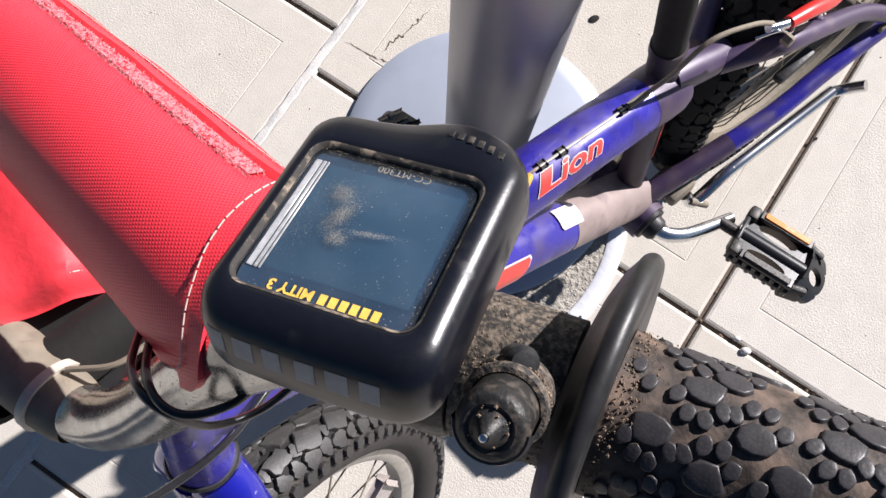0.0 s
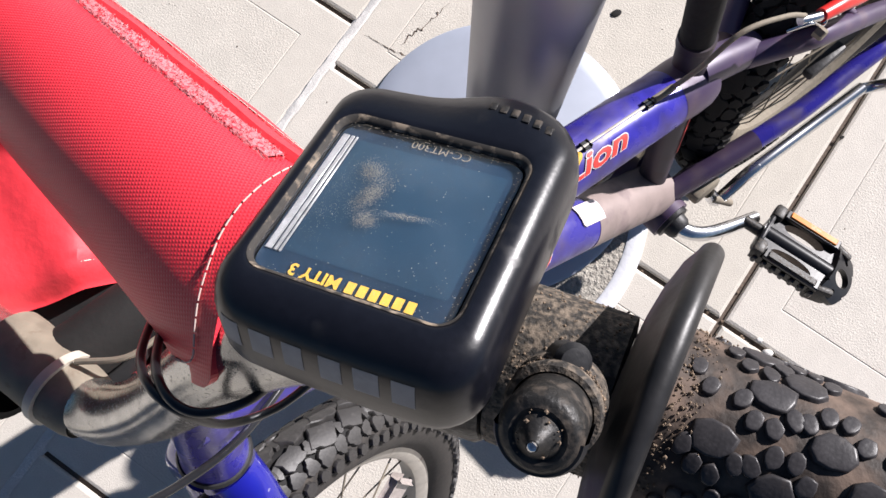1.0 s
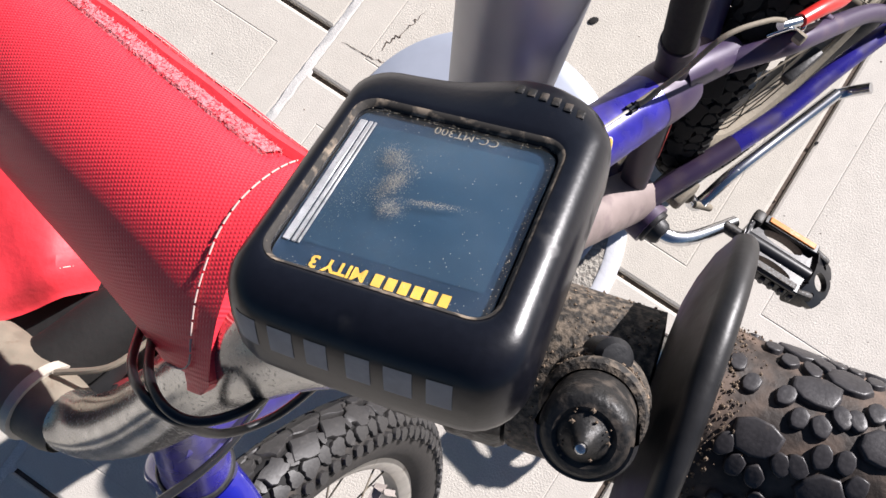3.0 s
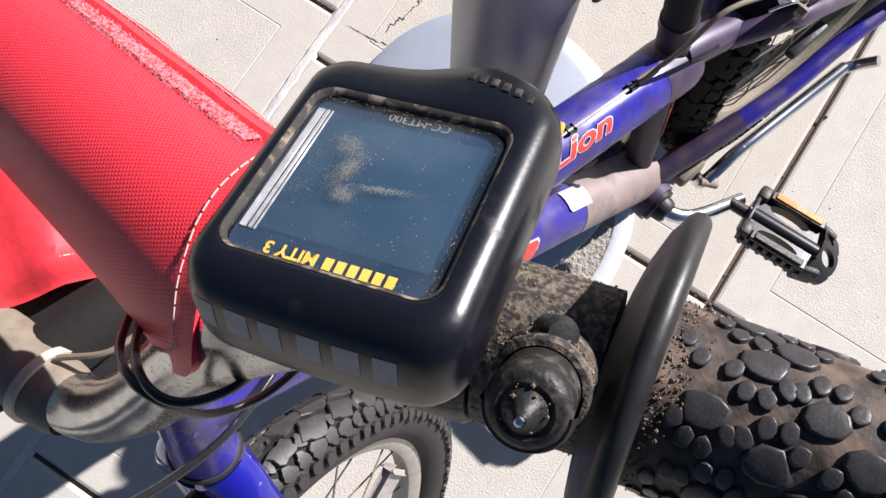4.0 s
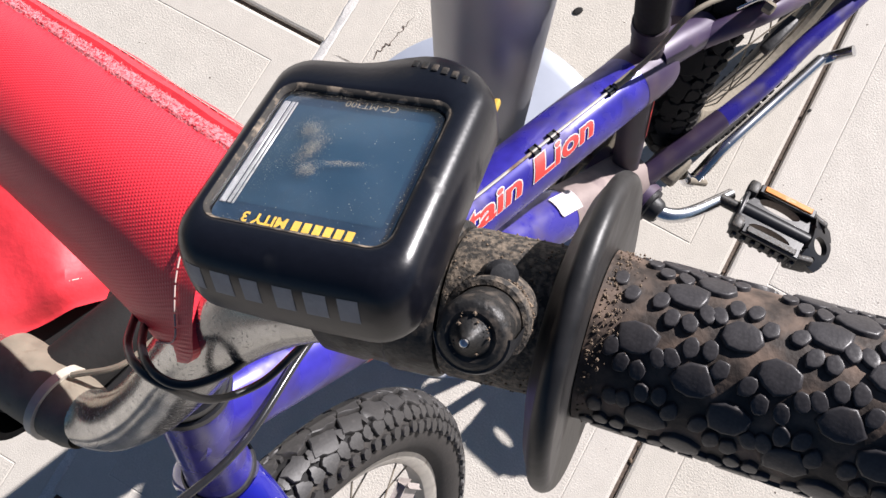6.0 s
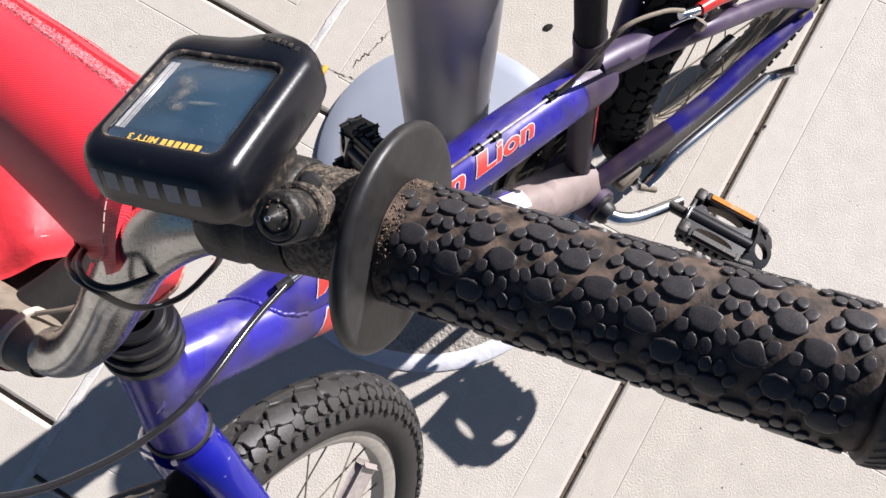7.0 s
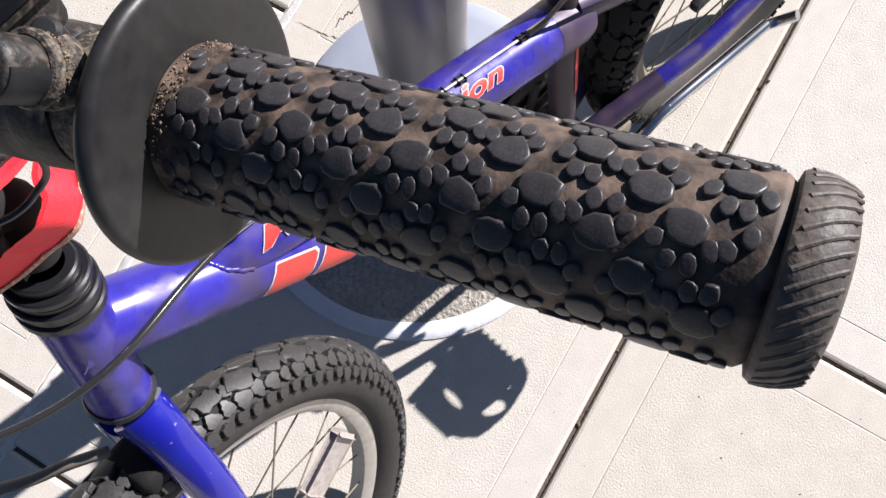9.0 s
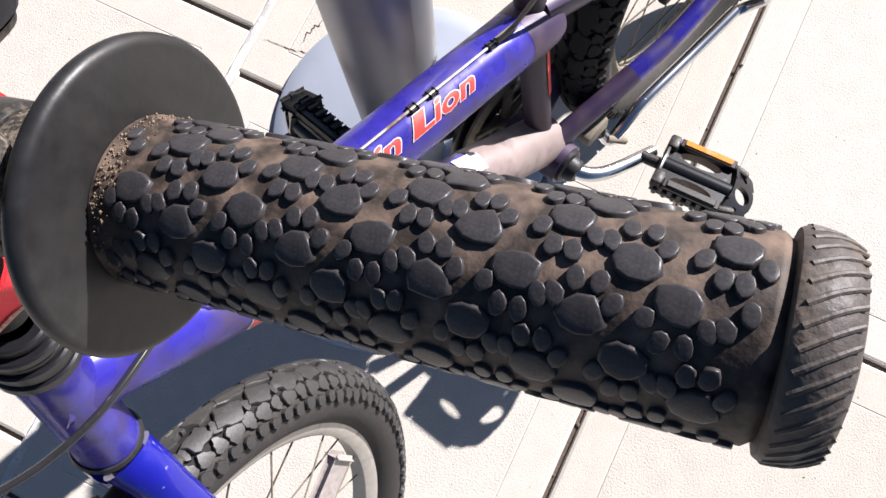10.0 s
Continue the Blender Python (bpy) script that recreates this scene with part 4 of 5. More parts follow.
def pedal(centre, axis, back, roll):
    """A moulded plastic pedal: toothed body with two oval openings, axle barrel, holed round end, reflectors."""
    a = Vector(axis).normalized()
    b = (Vector(back) - a * Vector(back).dot(a)).normalized()
    c = a.cross(b)
    b, c = b * math.cos(roll) + c * math.sin(roll), c * math.cos(roll) - b * math.sin(roll)
    p = new("pedal")
    p.location = Vector(centre) - FRAME_O
    p.parent = bike
    tagged(p, "black plastic pedal with an orange reflector")
    L, W, H = 0.090, 0.074, 0.026
    o = Vector(centre)
    end = L / 2 - 0.014

    def flat(x, y, h):
        return o + a * x + b * y + c * h
    for s in (-1, 1):
        body = bmesh.new()
        box = (-L / 2, end, min(0, s * (W / 2 - 0.002)), max(0, s * (W / 2 - 0.002)))
        wall = holed(box, (-0.006, s * 0.0190, 0.0230, 0.0078), flat, H * 0.42, body)
        dusty = bmesh.new()
        for f in wall:
            dusty.faces.new([dusty.verts.new(v.co) for v in f.verts])
        bmesh.ops.delete(body, geom=wall, context="FACES_ONLY")
        bmesh.ops.remove_doubles(dusty, verts=dusty.verts, dist=1e-5)
        for k in range(7):
            part("tooth", block(flat(-L / 2 + 0.006 + k * 0.0108, s * (W / 2 - 0.001), 0), a, b, c, (0.0056, 0.0056, H * 0.38), 0.0016, 1), BLACKP, p)
        part("rail", body, BLACKP, p, smooth=False)
        part("opening", dusty, PEDALIN, p, "dusty inner wall of the opening")
        part("reflector_frame", block(flat(-0.003, s * (W / 2 - 0.0065), H * 0.38), a, b, c, (L * 0.70, 0.0125, 0.005), 0.0012, 1), BLACKP, p)
        part("reflector", block(flat(-0.003, s * (W / 2 - 0.0062), H * 0.49), a, b, c, (L * 0.60, 0.0082, 0.003), 0.0008, 1), ORANGE if s > 0 else DIRTYP, p, "orange plastic reflector" if s > 0 else "")
        part("shoulder", block(flat(-L / 2 + 0.004, s * (W / 2 - 0.010), H * 0.30), a, b, c, (0.012, 0.018, H * 0.5), 0.003, 2), DIRTYP, p)
        # arm that carries the round end
        side = (a + b * (-0.30 * s)).normalized()
        part("end_arm", block(flat(L / 2 - 0.013, s * (W / 2 - 0.0075), -0.001), side, c.cross(side), c, (0.026, 0.0085, H * 0.92), 0.0035, 2), DIRTYP, p)
    part("barrel", sweep([o - a * (L / 2 - 0.002), o + a * (end + 0.004)], lambda t: 0.0082 + 0.0020 * abs(2 * t - 1), 20), BLACKP, p)
    part("inner_plate", block(o - a * (L / 2 - 0.001), a, b, c, (0.006, W * 0.52, H), 0.003, 2), BLACKP, p)
    # the outer plate leans back and curves round; it has one large and two small round holes
    lean = radians(60)
    pa, pc = a * math.cos(lean) + c * math.sin(lean), c * math.cos(lean) - a * math.sin(lean)

    def curved(x, y, h):
        return o + a * (L / 2 + 0.000 - 7.0 * x * x) + c * 0.002 + b * x + pc * (y * (1 - 160 * x * x)) + pa * h
    plate = bmesh.new()
    for box, hole in (((-0.0145, 0.0145, -0.0155, 0.0145), (0.0, 0.0, 0.0106, 0.0106)), ((-0.0320, -0.0145, -0.0155, 0.0145), (-0.0215, 0.0, 0.0034, 0.0034)), ((0.0145, 0.0320, -0.0155, 0.0145), (0.0215, 0.0, 0.0034, 0.0034))):
        holed(box, hole, curved, 0.0065, plate, 24)
    part("outer_plate", plate, BLACKP, p)
    part("axle", sweep([o - a * (L / 2 + 0.022), o - a * (L / 2)], 0.0068, 12), DIRTYP, p)
    return p


pedal((0.360, 0.158, 0.188), (0.845, -0.525, 0.10), (0.525, 0.845, 0), radians(-20))
pedal(F(0.268, 0.281, -0.156), -LEFT, REAR, radians(118))
part("kickstand", sweep(spline([F(0.478, 0.200, 0.038), F(0.486, 0.186, 0.048), F(0.53, 0.200, 0.050), F(0.62, 0.190, 0.054), F(0.690, 0.186, 0.058)], 10), 0.0068, 16), STEEL, bike, "folded silver kickstand")
part("kickstand_foot", sweep(spline([F(0.688, 0.186, 0.058), F(0.700, 0.189, 0.066), F(0.708, 0.205, 0.080)], 8), 0.0065, 16, (1.0, 0.7)), STEEL, bike)
part("kickstand_bracket", block(F(0.472, 0.212, 0.022), REAR, UP, LEFT, (0.034, 0.020, 0.036), 0.004), DULL, bike)
part("kickstand_bolt", sweep([F(0.478, 0.196, 0.046), F(0.496, 0.176, 0.058)], 0.0042, 12), DULL, bike)

# ---- bike computer ----
CK = Vector((-0.01642, 0.01158, 0.89283))
SX = Vector((0.9388, -0.2460, 0.2410)).normalized()
SY = Vector((0.3285, 0.8497, -0.4125))
SY = (SY - SX * SY.dot(SX)).normalized()
SZ = SX.cross(SY)


def S(x, y, h):
    """A place by the computer's face, in millimetres."""
    return CK + (SX * x + SY * y + SZ * h) * 0.001


def round_rect(x0, x1, y0, y1, r, n=7):
    pts = []
    for cx, cy, a0 in ((x1 - r, y1 - r, 0), (x0 + r, y1 - r, 90), (x0 + r, y0 + r, 180), (x1 - r, y0 + r, 270)):
        for k in range(n):
            t = radians(a0 + 90 * k / (n - 1))
            pts.append((cx + r * math.cos(t), cy + r * math.sin(t)))
    return pts


def loft(levels, bend=None, close=True):
    bm = bmesh.new()
    rings = []
    for x0, x1, y0, y1, r, h in levels:
        rings.append([bm.verts.new(S(x, y, h + (bend(x, y) if bend else 0))) for x, y in round_rect(x0, x1, y0, y1, r)])
    for a, b in zip(rings, rings[1:]):
        for k in range(len(a)):
            bm.faces.new((a[k], a[(k + 1) % len(a)], b[(k + 1) % len(a)], b[k]))
    if close:
        bm.faces.new(rings[-1])
    return bm


def hump(x, y):
    """The thumb rest that swells at the back edge."""
    back = max(0.0, min(1.0, (y - 30) / 7))
    return back * (1.5 * math.exp(-((x - 10) / 7.0) ** 2) - 0.4 * math.exp(-((x + 3) / 5) ** 2))


def bowed(x, y):
    """The back and the front edge swell outwards in the middle."""
    back, fore = max(0.0, min(1.0, (y - 30) / 8)), max(0.0, min(1.0, (-4 - y) / 4))
    return y + 3.4 * back * math.exp(-((x - 6) / 11) ** 2) - 0.7 * fore * max(0.0, 1 - (x / 19) ** 2)


comp = thing("bike_computer", S(1, 15, -12), "black plastic bicycle computer with a dusty dark blue screen", "bike computer")
HOUSE = [(-14.9, 15.2, -0.6, 28.9, 2.6, -2.4), (-15.0, 15.3, -0.7, 29.0, 2.8, 0.5), (-15.4, 15.8, -1.2, 29.6, 3.2, 1.1), (-16.0, 16.5, -2.2, 31.0, 3.7, 1.35), (-17.0, 17.9, -4.2, 34.6, 4.6, 1.15),
         (-18.1, 19.4, -6.0, 37.0, 5.4, 0.4), (-18.9, 20.4, -7.2, 38.4, 6.0, -0.9), (-19.4, 21.0, -8.0, 39.2, 6.4, -2.8), (-19.6, 21.2, -8.6, 39.6, 6.6, -6.0), (-19.5, 21.1, -9.0, 39.6, 6.7, -9.8), (-18.9, 20.5, -8.8, 39.0, 6.4, -11.4), (-17.5, 19.0, -7.8, 37.8, 6.0, -12.2)]


def housing():
    bm = bmesh.new()
    rings = [[bm.verts.new(S(x, bowed(x, y), h + hump(x, y))) for x, y in dense_rect(x0, x1, y0, y1, r)] for x0, x1, y0, y1, r, h in HOUSE]
    for a, b in zip(rings, rings[1:]):
        for k in range(len(a)):
            bm.faces.new((a[k], a[(k + 1) % len(a)], b[(k + 1) % len(a)], b[k]))
    bm.faces.new(rings[-1])
    return bm


def dense_rect(x0, x1, y0, y1, r):
    """A rounded rectangle with points along its sides too."""
    pts, out = round_rect(x0, x1, y0, y1, r), []
    for p, q in zip(pts, pts[1:] + pts[:1]):
        steps = 10 if math.hypot(p[0] - q[0], p[1] - q[1]) > 8 else 1
        out += [(p[0] + (q[0] - p[0]) * k / steps, p[1] + (q[1] - p[1]) * k / steps) for k in range(steps)]
    return out


shell = housing()
SHELL = BVHTree.FromBMesh(shell)
part("housing", shell, HOUSING, comp)
part("grime_line", loft([(-14.95, 15.25, -0.65, 28.95, 2.75, 0.40), (-15.02, 15.32, -0.72, 29.02, 2.8, 0.58), (-15.36, 15.76, -1.16, 29.56, 3.2, 1.15), (-15.6, 16.02, -1.50, 30.0, 3.4, 1.27)], None, False), GRIME, comp, "brown dust in the edge of the window")
part("base", loft([(-18.6, 20.2, -8.6, 38.8, 7.2, -11.9), (-18.2, 19.8, -8.2, 38.4, 7.2, -13.4), (-15, 17, -5, 35, 6, -14.6)]), DIRTYP, comp)
part("display", loft([(-14.6, 14.6, -0.8, 28.8, 2.5, -0.85), (-14.0, 14.0, -0.2, 28.2, 2.5, -0.85)]), LCD, comp, "dark blue liquid crystal display")
part("display_field", loft([(-11.6, 12.9, 3.4, 25.9, 0.6, -0.80), (-11.4, 12.7, 3.6, 25.7, 0.6, -0.78)]), LCDF, comp, "dark blue display field")
pane = part("screen_cover", loft([(-14.85, 14.85, -1.05, 29.05, 2.7, -0.15), (-14.85, 14.85, -1.05, 29.05, 2.7, 0.15), (-14.3, 14.3, -0.5, 28.5, 2.4, 0.35)]), PANE, comp, "clear scratched plastic cover")
pane.visible_shadow = False
# pale strips that paint the clear cover's edge reflection at the side of the screen
for x, w, mat in ((-13.7, 1.1, SILVER), (-12.6, 0.6, SILVER), (-11.9, 0.35, SILVER)):
    part("edge_strip", block(S(x, 14.6, -0.75), SX, SY, SZ, (w * 0.001, 0.0235, 0.0004), 0.0001, 1), mat, comp)


def flat_on(bm, x, y, h, turned=True):
    """Lay flat letters on the computer's face; turned: read from the far side."""
    for v in bm.verts:
        px, py = v.co.x * 1000, v.co.y * 1000
        v.co = S(x - px, y - py, h) if turned else S(x + px, y + py, h)
    return bm


def bars(widths, height, gap, lean=0.0):
    """Plain letter-sized bars in a row."""
    bm = bmesh.new()
    x = 0.0
    for w in widths:
        bm.faces.new([bm.verts.new((px + lean * py, py, 0)) for px, py in ((x, 0), (x + w, 0), (x + w, height), (x, height))])
        x += w + gap
    return bm


part("maker_mark", flat_on(bars([0.00125] * 6, 0.0018, 0.00050), 9.6, 1.75, -0.55), YELLOW, comp)
part("model_words", flat_on(glyphs("MITY 3", 0.0026, 0.0, 0.00008), -1.3, 1.75, -0.55), YELLOW, comp)
part("model_number", flat_on(glyphs("CC-MT300", 0.0021), 6.4, 29.0 - 0.6, -0.55), CREAM, comp)
# the maker's mark on the front slope, as plain grey letter-sized bars


def on_front(x, h):
    """A place just proud of the housing's front."""
    hit = SHELL.ray_cast(S(x, -30, h), SY)[0]
    return hit - SY * 0.00008


x = -15.6
for k, w in enumerate((3.2, 3.4, 3.0, 3.2, 3.6, 3.2)):
    bm = bmesh.new()
    grid = [[bm.verts.new(on_front(x + uu * w, -6.9 + 4.4 * vv)) for uu in (0.0, 0.25, 0.5, 0.75, 1.0)] for vv in (0.0, 0.2, 0.4, 0.6, 0.8, 1.0)]
    for a, b in zip(grid, grid[1:]):
        for q in range(4):
            bm.faces.new((a[q], a[q + 1], b[q + 1], b[q]))
    part("letter_bar", bm, GREYINK, comp)
    x += w + (1.75 if k != 2 else 2.5)
# the same mark once more, small and raised on the thumb rest
for k in range(6):
    bx, by = 6.2 + 1.9 * k, 37.6 - 0.42 * k
    foot = SHELL.ray_cast(S(bx, by, 20), -SZ)[0]
    part("raised_bar", block(foot, SX, SY, SZ, (0.0012, 0.0017, 0.0005), 0.00018, 2), DIRTYP, comp)
part("yellow_button", block(S(19.6, 38.2, -6.0), SX, SY, SZ, (0.0012, 0.0030, 0.0014), 0.0004, 2), YELLOW, comp, "yellow plastic button edge")
# dust smears on the cover
for cx, cy, sx_, sy_, lean, count, seed in ((-6.0, 20.3, 2.3, 2.3, -0.3, 1500, 1), (-4.3, 16.0, 1.9, 3.6, 0.35, 1900, 2), (-2.9, 11.6, 1.9, 1.6, 0.0, 1000, 3), (2.0, 13.9, 4.4, 0.6, 0.12, 700, 4), (-9.0, 14.0, 3.0, 8.0, 0.1, 500, 5)):
    rng = random.Random(seed)
    bm = bmesh.new()
    for k in range(count):
        dx, dy = rng.gauss(0, 0.5) * sx_, rng.gauss(0, 0.5) * sy_
        px, py = cx + dx + lean * dy, cy + dy + (lean * dx if sx_ > sy_ else 0)
        r = rng.uniform(0.018, 0.055)
        bm.faces.new([bm.verts.new(S(px + r * math.cos(a) * rng.uniform(0.6, 1.3), py + r * math.sin(a) * rng.uniform(0.6, 1.3), 0.40)) for a in (0, 1.26, 2.51, 3.77, 5.03)])
    part("dust_smear", bm, DUST, comp)
rng = random.Random(77)
bm = bmesh.new()
for k in range(420):
    if k < 170:
        px, py = rng.uniform(-14, 14), rng.uniform(-0.4, 28.4)
    else:
        px, py = rng.choice(((rng.uniform(-14.5, 14.5), -1.0 + abs(rng.gauss(0, 0.5))), (14.7 - abs(rng.gauss(0, 0.5)), rng.uniform(-0.5, 28)), (rng.uniform(-14.5, 14.5), 28.8 - abs(rng.gauss(0, 0.5)))))
    r = rng.uniform(0.03, 0.10)
    bm.faces.new([bm.verts.new(S(px + r * math.cos(a), py + r * math.sin(a) * rng.uniform(0.6, 1.4), 0.41)) for a in (0, 1.26, 2.51, 3.77, 5.03)])
tagged(part("dust_specks", bm, DUST, comp), kind="stuff")
# bracket, strap and thumb screw
part("bracket", block(S(4, 12, -18), SX, SY, SZ, (0.024, 0.026, 0.012), 0.003, 2), DIRTYP, comp)
BD = (Vector((-0.0140, 0.0118, 0.8460)) - G(-0.0245)).normalized()
part("clamp_band", lathe([(0.0005, 0.0112), (0.001, 0.0146), (0.0190, 0.0149), (0.0200, 0.0146), (0.0200, 0.0112)], G(-0.0245), BD, 56), BAND, comp, "dust-caked black clamp band")
part("clamp_body", lathe([(0.0202, 0.0112), (0.0206, 0.0150), (0.0216, 0.0158), (0.0300, 0.0162), (0.0310, 0.0154), (0.0360, 0.0154), (0.0370, 0.0160), (0.0450, 0.0158), (0.0465, 0.0148), (0.0465, 0.0112)], G(-0.0245), BD, 64), DIRTYP, comp, "black plastic clamp body")
tip = Vector((0.0086, -0.0057, 0.8966))
sd = Vector((-0.30, -0.33, 0.90)).normalized()
part("screw_collar", lathe([(-0.0190, 0.003), (-0.0190, 0.0068), (-0.0170, 0.0071), (-0.0158, 0.0071), (-0.0152, 0.0064), (-0.0138, 0.0063), (-0.0134, 0.0069), (-0.0122, 0.0070), (-0.0116, 0.0066), (-0.0114, 0.0058)], tip, sd, 48), BAND, comp, "grooved collar full of dirt")
part("thumb_screw", lathe([(-0.0125, 0.0055), (-0.0048, 0.0057), (-0.0036, 0.0053), (-0.0030, 0.0046), (-0.0028, 0.0038), (-0.0031, 0.0032), (-0.0022, 0.0022), (-0.0008, 0.0012), (0.0002, 0.0008), (0.0002, 0.0)], tip, sd, 48), DIRTYP, comp)
part("screw_step", lathe([(-0.0114, 0.0052), (-0.0114, 0.0061), (-0.0046, 0.0062), (-0.0036, 0.0057), (-0.0036, 0.0036)], tip, sd, 28, start=2.2, turn=math.pi), RUBBER, comp)
part("screw_point", lathe([(-0.0014, 0.0011), (0.0006, 0.0006), (0.0010, 0.0)], tip, sd, 12), STEEL, comp)


def crumb_heap(name, places, parent, seed):
    """Loose crumbs of dirt that cling to a surface."""
    rng = random.Random(seed)
    bm = bmesh.new()
    for c in places:
        r = rng.choice((0.00012, 0.00018, 0.00026, 0.00036))
        bits = [bm.verts.new(Vector(c) + r * Vector((rng.uniform(0.6, 1.2) * x, rng.uniform(0.6, 1.2) * y, rng.uniform(0.6, 1.2) * z))) for x, y, z in ((1, 0, 0), (-1, 0, 0), (0, 1, 0), (0, -1, 0), (0, 0, 1), (0, 0, -1))]
        for i, j, k in ((0, 2, 4), (2, 1, 4), (1, 3, 4), (3, 0, 4), (2, 0, 5), (1, 2, 5), (3, 1, 5), (0, 3, 5)):
            bm.faces.new((bits[i], bits[j], bits[k]))
    tagged(part(name, bm, CRUMB, parent, "", False), kind="stuff")


def round_axis(c, axis, along, radius, turn):
    a, u, v = basis(axis)
    return Vector(c) + a * along + radius * (math.cos(turn) * u + math.sin(turn) * v)


rng = random.Random(61)
crumb_heap("dirt", [round_axis(tip, sd, rng.gauss(-0.0146, 0.0005), rng.uniform(0.0064, 0.0068), rng.uniform(0, 6.28)) for k in range(300)]
           + [round_axis(tip, sd, -0.0026 + rng.uniform(-0.0004, 0.0006), min(0.0036, abs(rng.gauss(0, 0.0018))), rng.uniform(0, 6.28)) for k in range(90)], comp, 62)
crumb_heap("dirt", [round_axis(G(-0.0245), BD, rng.uniform(0.002, 0.0195), 0.0148, rng.gauss(0, 0.9)) for k in range(260)], comp, 63)
part("rivet", lathe([(-0.004, 0.0028), (0.0006, 0.0028), (0.0016, 0.0020), (0.0019, 0.0)], Vector((0.0146, 0.0051, 0.8852)), Vector((0.15, -0.1, 0.96)), 20), RUBBER, comp)
part("sensor_wire", sweep(spline([S(-2, -2, -15), Vector((-0.0257, 0.0045, 0.8150)), Vector((-0.0351, -0.0018, 0.8000)), Vector((-0.0439, -0.0093, 0.8000)), Vector((-0.0529, -0.0131, 0.8100)), Vector((-0.0583, -0.0102, 0.8250)), Vector((-0.0657, -0.0057, 0.8250)), Vector((-0.0728, 0.0006, 0.8150)), Vector((-0.0773, 0.0097, 0.8000))], 10), 0.0011, 10), BLACKP, comp, "thin black sensor wire")
part("sensor_wire", sweep(spline([Vector((-0.0744, 0.0096, 0.8000)), Vector((-0.0672, -0.0008, 0.8200)), Vector((-0.0602, -0.0075, 0.8280)), Vector((-0.0530, -0.0098, 0.8280)), Vector((-0.0440, -0.0064, 0.8250)), Vector((-0.0394, 0.0003, 0.8150))], 10), 0.0011, 10), BLACKP, comp)

# ---- red pads ----
PADA, PADB = Vector((-0.0450, 0.0200, 0.7999)), Vector((-0.2176, 0.1543, 0.7400))
pad_d, pad_u, pad_v = basis(PADB - PADA, Vector((0, 0, 1)))
PADL = (PADB - PADA).length
cross_pad = thing("crossbar_pad", PADA, "red woven vinyl pad wrapped round the handlebar crossbar", "handlebar pad")


def pad_point(s, t, r):
    """s metres along the pad, t radians round it from the top."""
    q = 1.008 + 0.012 * math.cos(2 * t) + 0.010 * math.sin(s * 60 + 3 * t)
    q += 0.06 * math.exp(-((math.degrees(t) + 42 + 180) % 360 - 180) ** 2 / 500.0) * math.exp(-max(0.0, s + 0.0165) / 0.022)
    q *= 1 - 0.25 * max(0.0, s) / 0.2
    q *= 1 - 0.34 * max(0.0, -math.cos(t) - 0.45) / 0.55
    return PADA + pad_d * s + r * q * (math.cos(t) * pad_u + math.sin(t) * pad_v)


PAD_END = ((-180, 0.012), (-90, 0.006), (-64, -0.002), (-50, -0.0105), (-43, -0.0120), (-38, -0.0108), (-32, -0.0090), (-22, -0.0060), (-11, -0.0035), (2, -0.0003), (16, 0.0022), (37, 0.0049), (60, 0.0080), (90, 0.0120), (180, 0.012))


def pad_end(t):
    """Where the slanting open end of the pad lies, for an angle round it."""
    d = (math.degrees(t) + 180) % 360 - 180
    for (a, sa), (b, sb) in zip(PAD_END, PAD_END[1:]):
        if a <= d <= b:
            return sa + (sb - sa) * (d - a) / (b - a) - 0.0035


def pad_skin():
    bm = bmesh.new()
    rows, cols = 40, 120
    outer = [[bm.verts.new(pad_point(pad_end(2 * math.pi * k / cols) + (PADL - pad_end(2 * math.pi * k / cols)) * i / rows, 2 * math.pi * k / cols, 0.0300 + 0.0013 * math.exp(-(PADL * i / rows / 0.006) ** 2))) for k in range(cols)] for i in range(rows + 1)]
    inner = [bm.verts.new(pad_point(pad_end(2 * math.pi * k / cols), 2 * math.pi * k / cols, 0.0275)) for k in range(cols)]
    deep = [bm.verts.new(pad_point(0.02 + pad_end(2 * math.pi * k / cols), 2 * math.pi * k / cols, 0.0270)) for k in range(cols)]
    for a, b in [(outer[i], outer[i + 1]) for i in range(rows)] + [(outer[0], inner), (inner, deep)]:
        for k in range(cols):
            bm.faces.new((a[k], a[(k + 1) % cols], b[(k + 1) % cols], b[k]))
    bm.faces.new(outer[-1])
    return bm


cover = part("cover", pad_skin(), REDW, cross_pad)
flat = cover.data.uv_layers.new(name="UVMap")
for loop in cover.data.loops:
    q = cover.data.vertices[loop.vertex_index].co
    along, side, top = q.dot(pad_d), q.dot(pad_v), q.dot(pad_u)
    flat.data[loop.index].uv = (along, 0.030 * math.atan2(side, top))
part("foam", lathe([(0.020, 0.011), (0.020, 0.0268), (0.05, 0.0268)], PADA, pad_d, 40), REDS, cross_pad, "red lining at the open end")
part("crossbar", sweep([PADA + pad_d * 0.004, PADB], 0.0100, 24), CHROME, cross_pad)
SEAM = 0.97


def flap():
    """The overlapping edge that closes the pad, lying along its far side."""
    bm = bmesh.new()
    rows = 50
    prof = ((-0.02, 0.0300), (0.02, 0.0322), (0.14, 0.0330), (0.22, 0.0327), (0.24, 0.0312), (0.21, 0.0298))
    last = None
    for i in range(rows + 1):
        s = 0.0 + (PADL - 0.001) * i / rows
        row = [bm.verts.new(pad_point(s, SEAM + t, r + 0.0003 * math.sin(s * 170 + t * 9))) for t, r in prof]
        if last:
            for k in range(len(prof) - 1):
                bm.faces.new((last[k], last[k + 1], row[k + 1], row[k]))
        last = row
    return bm


part("closing_flap", flap(), REDS, cross_pad)


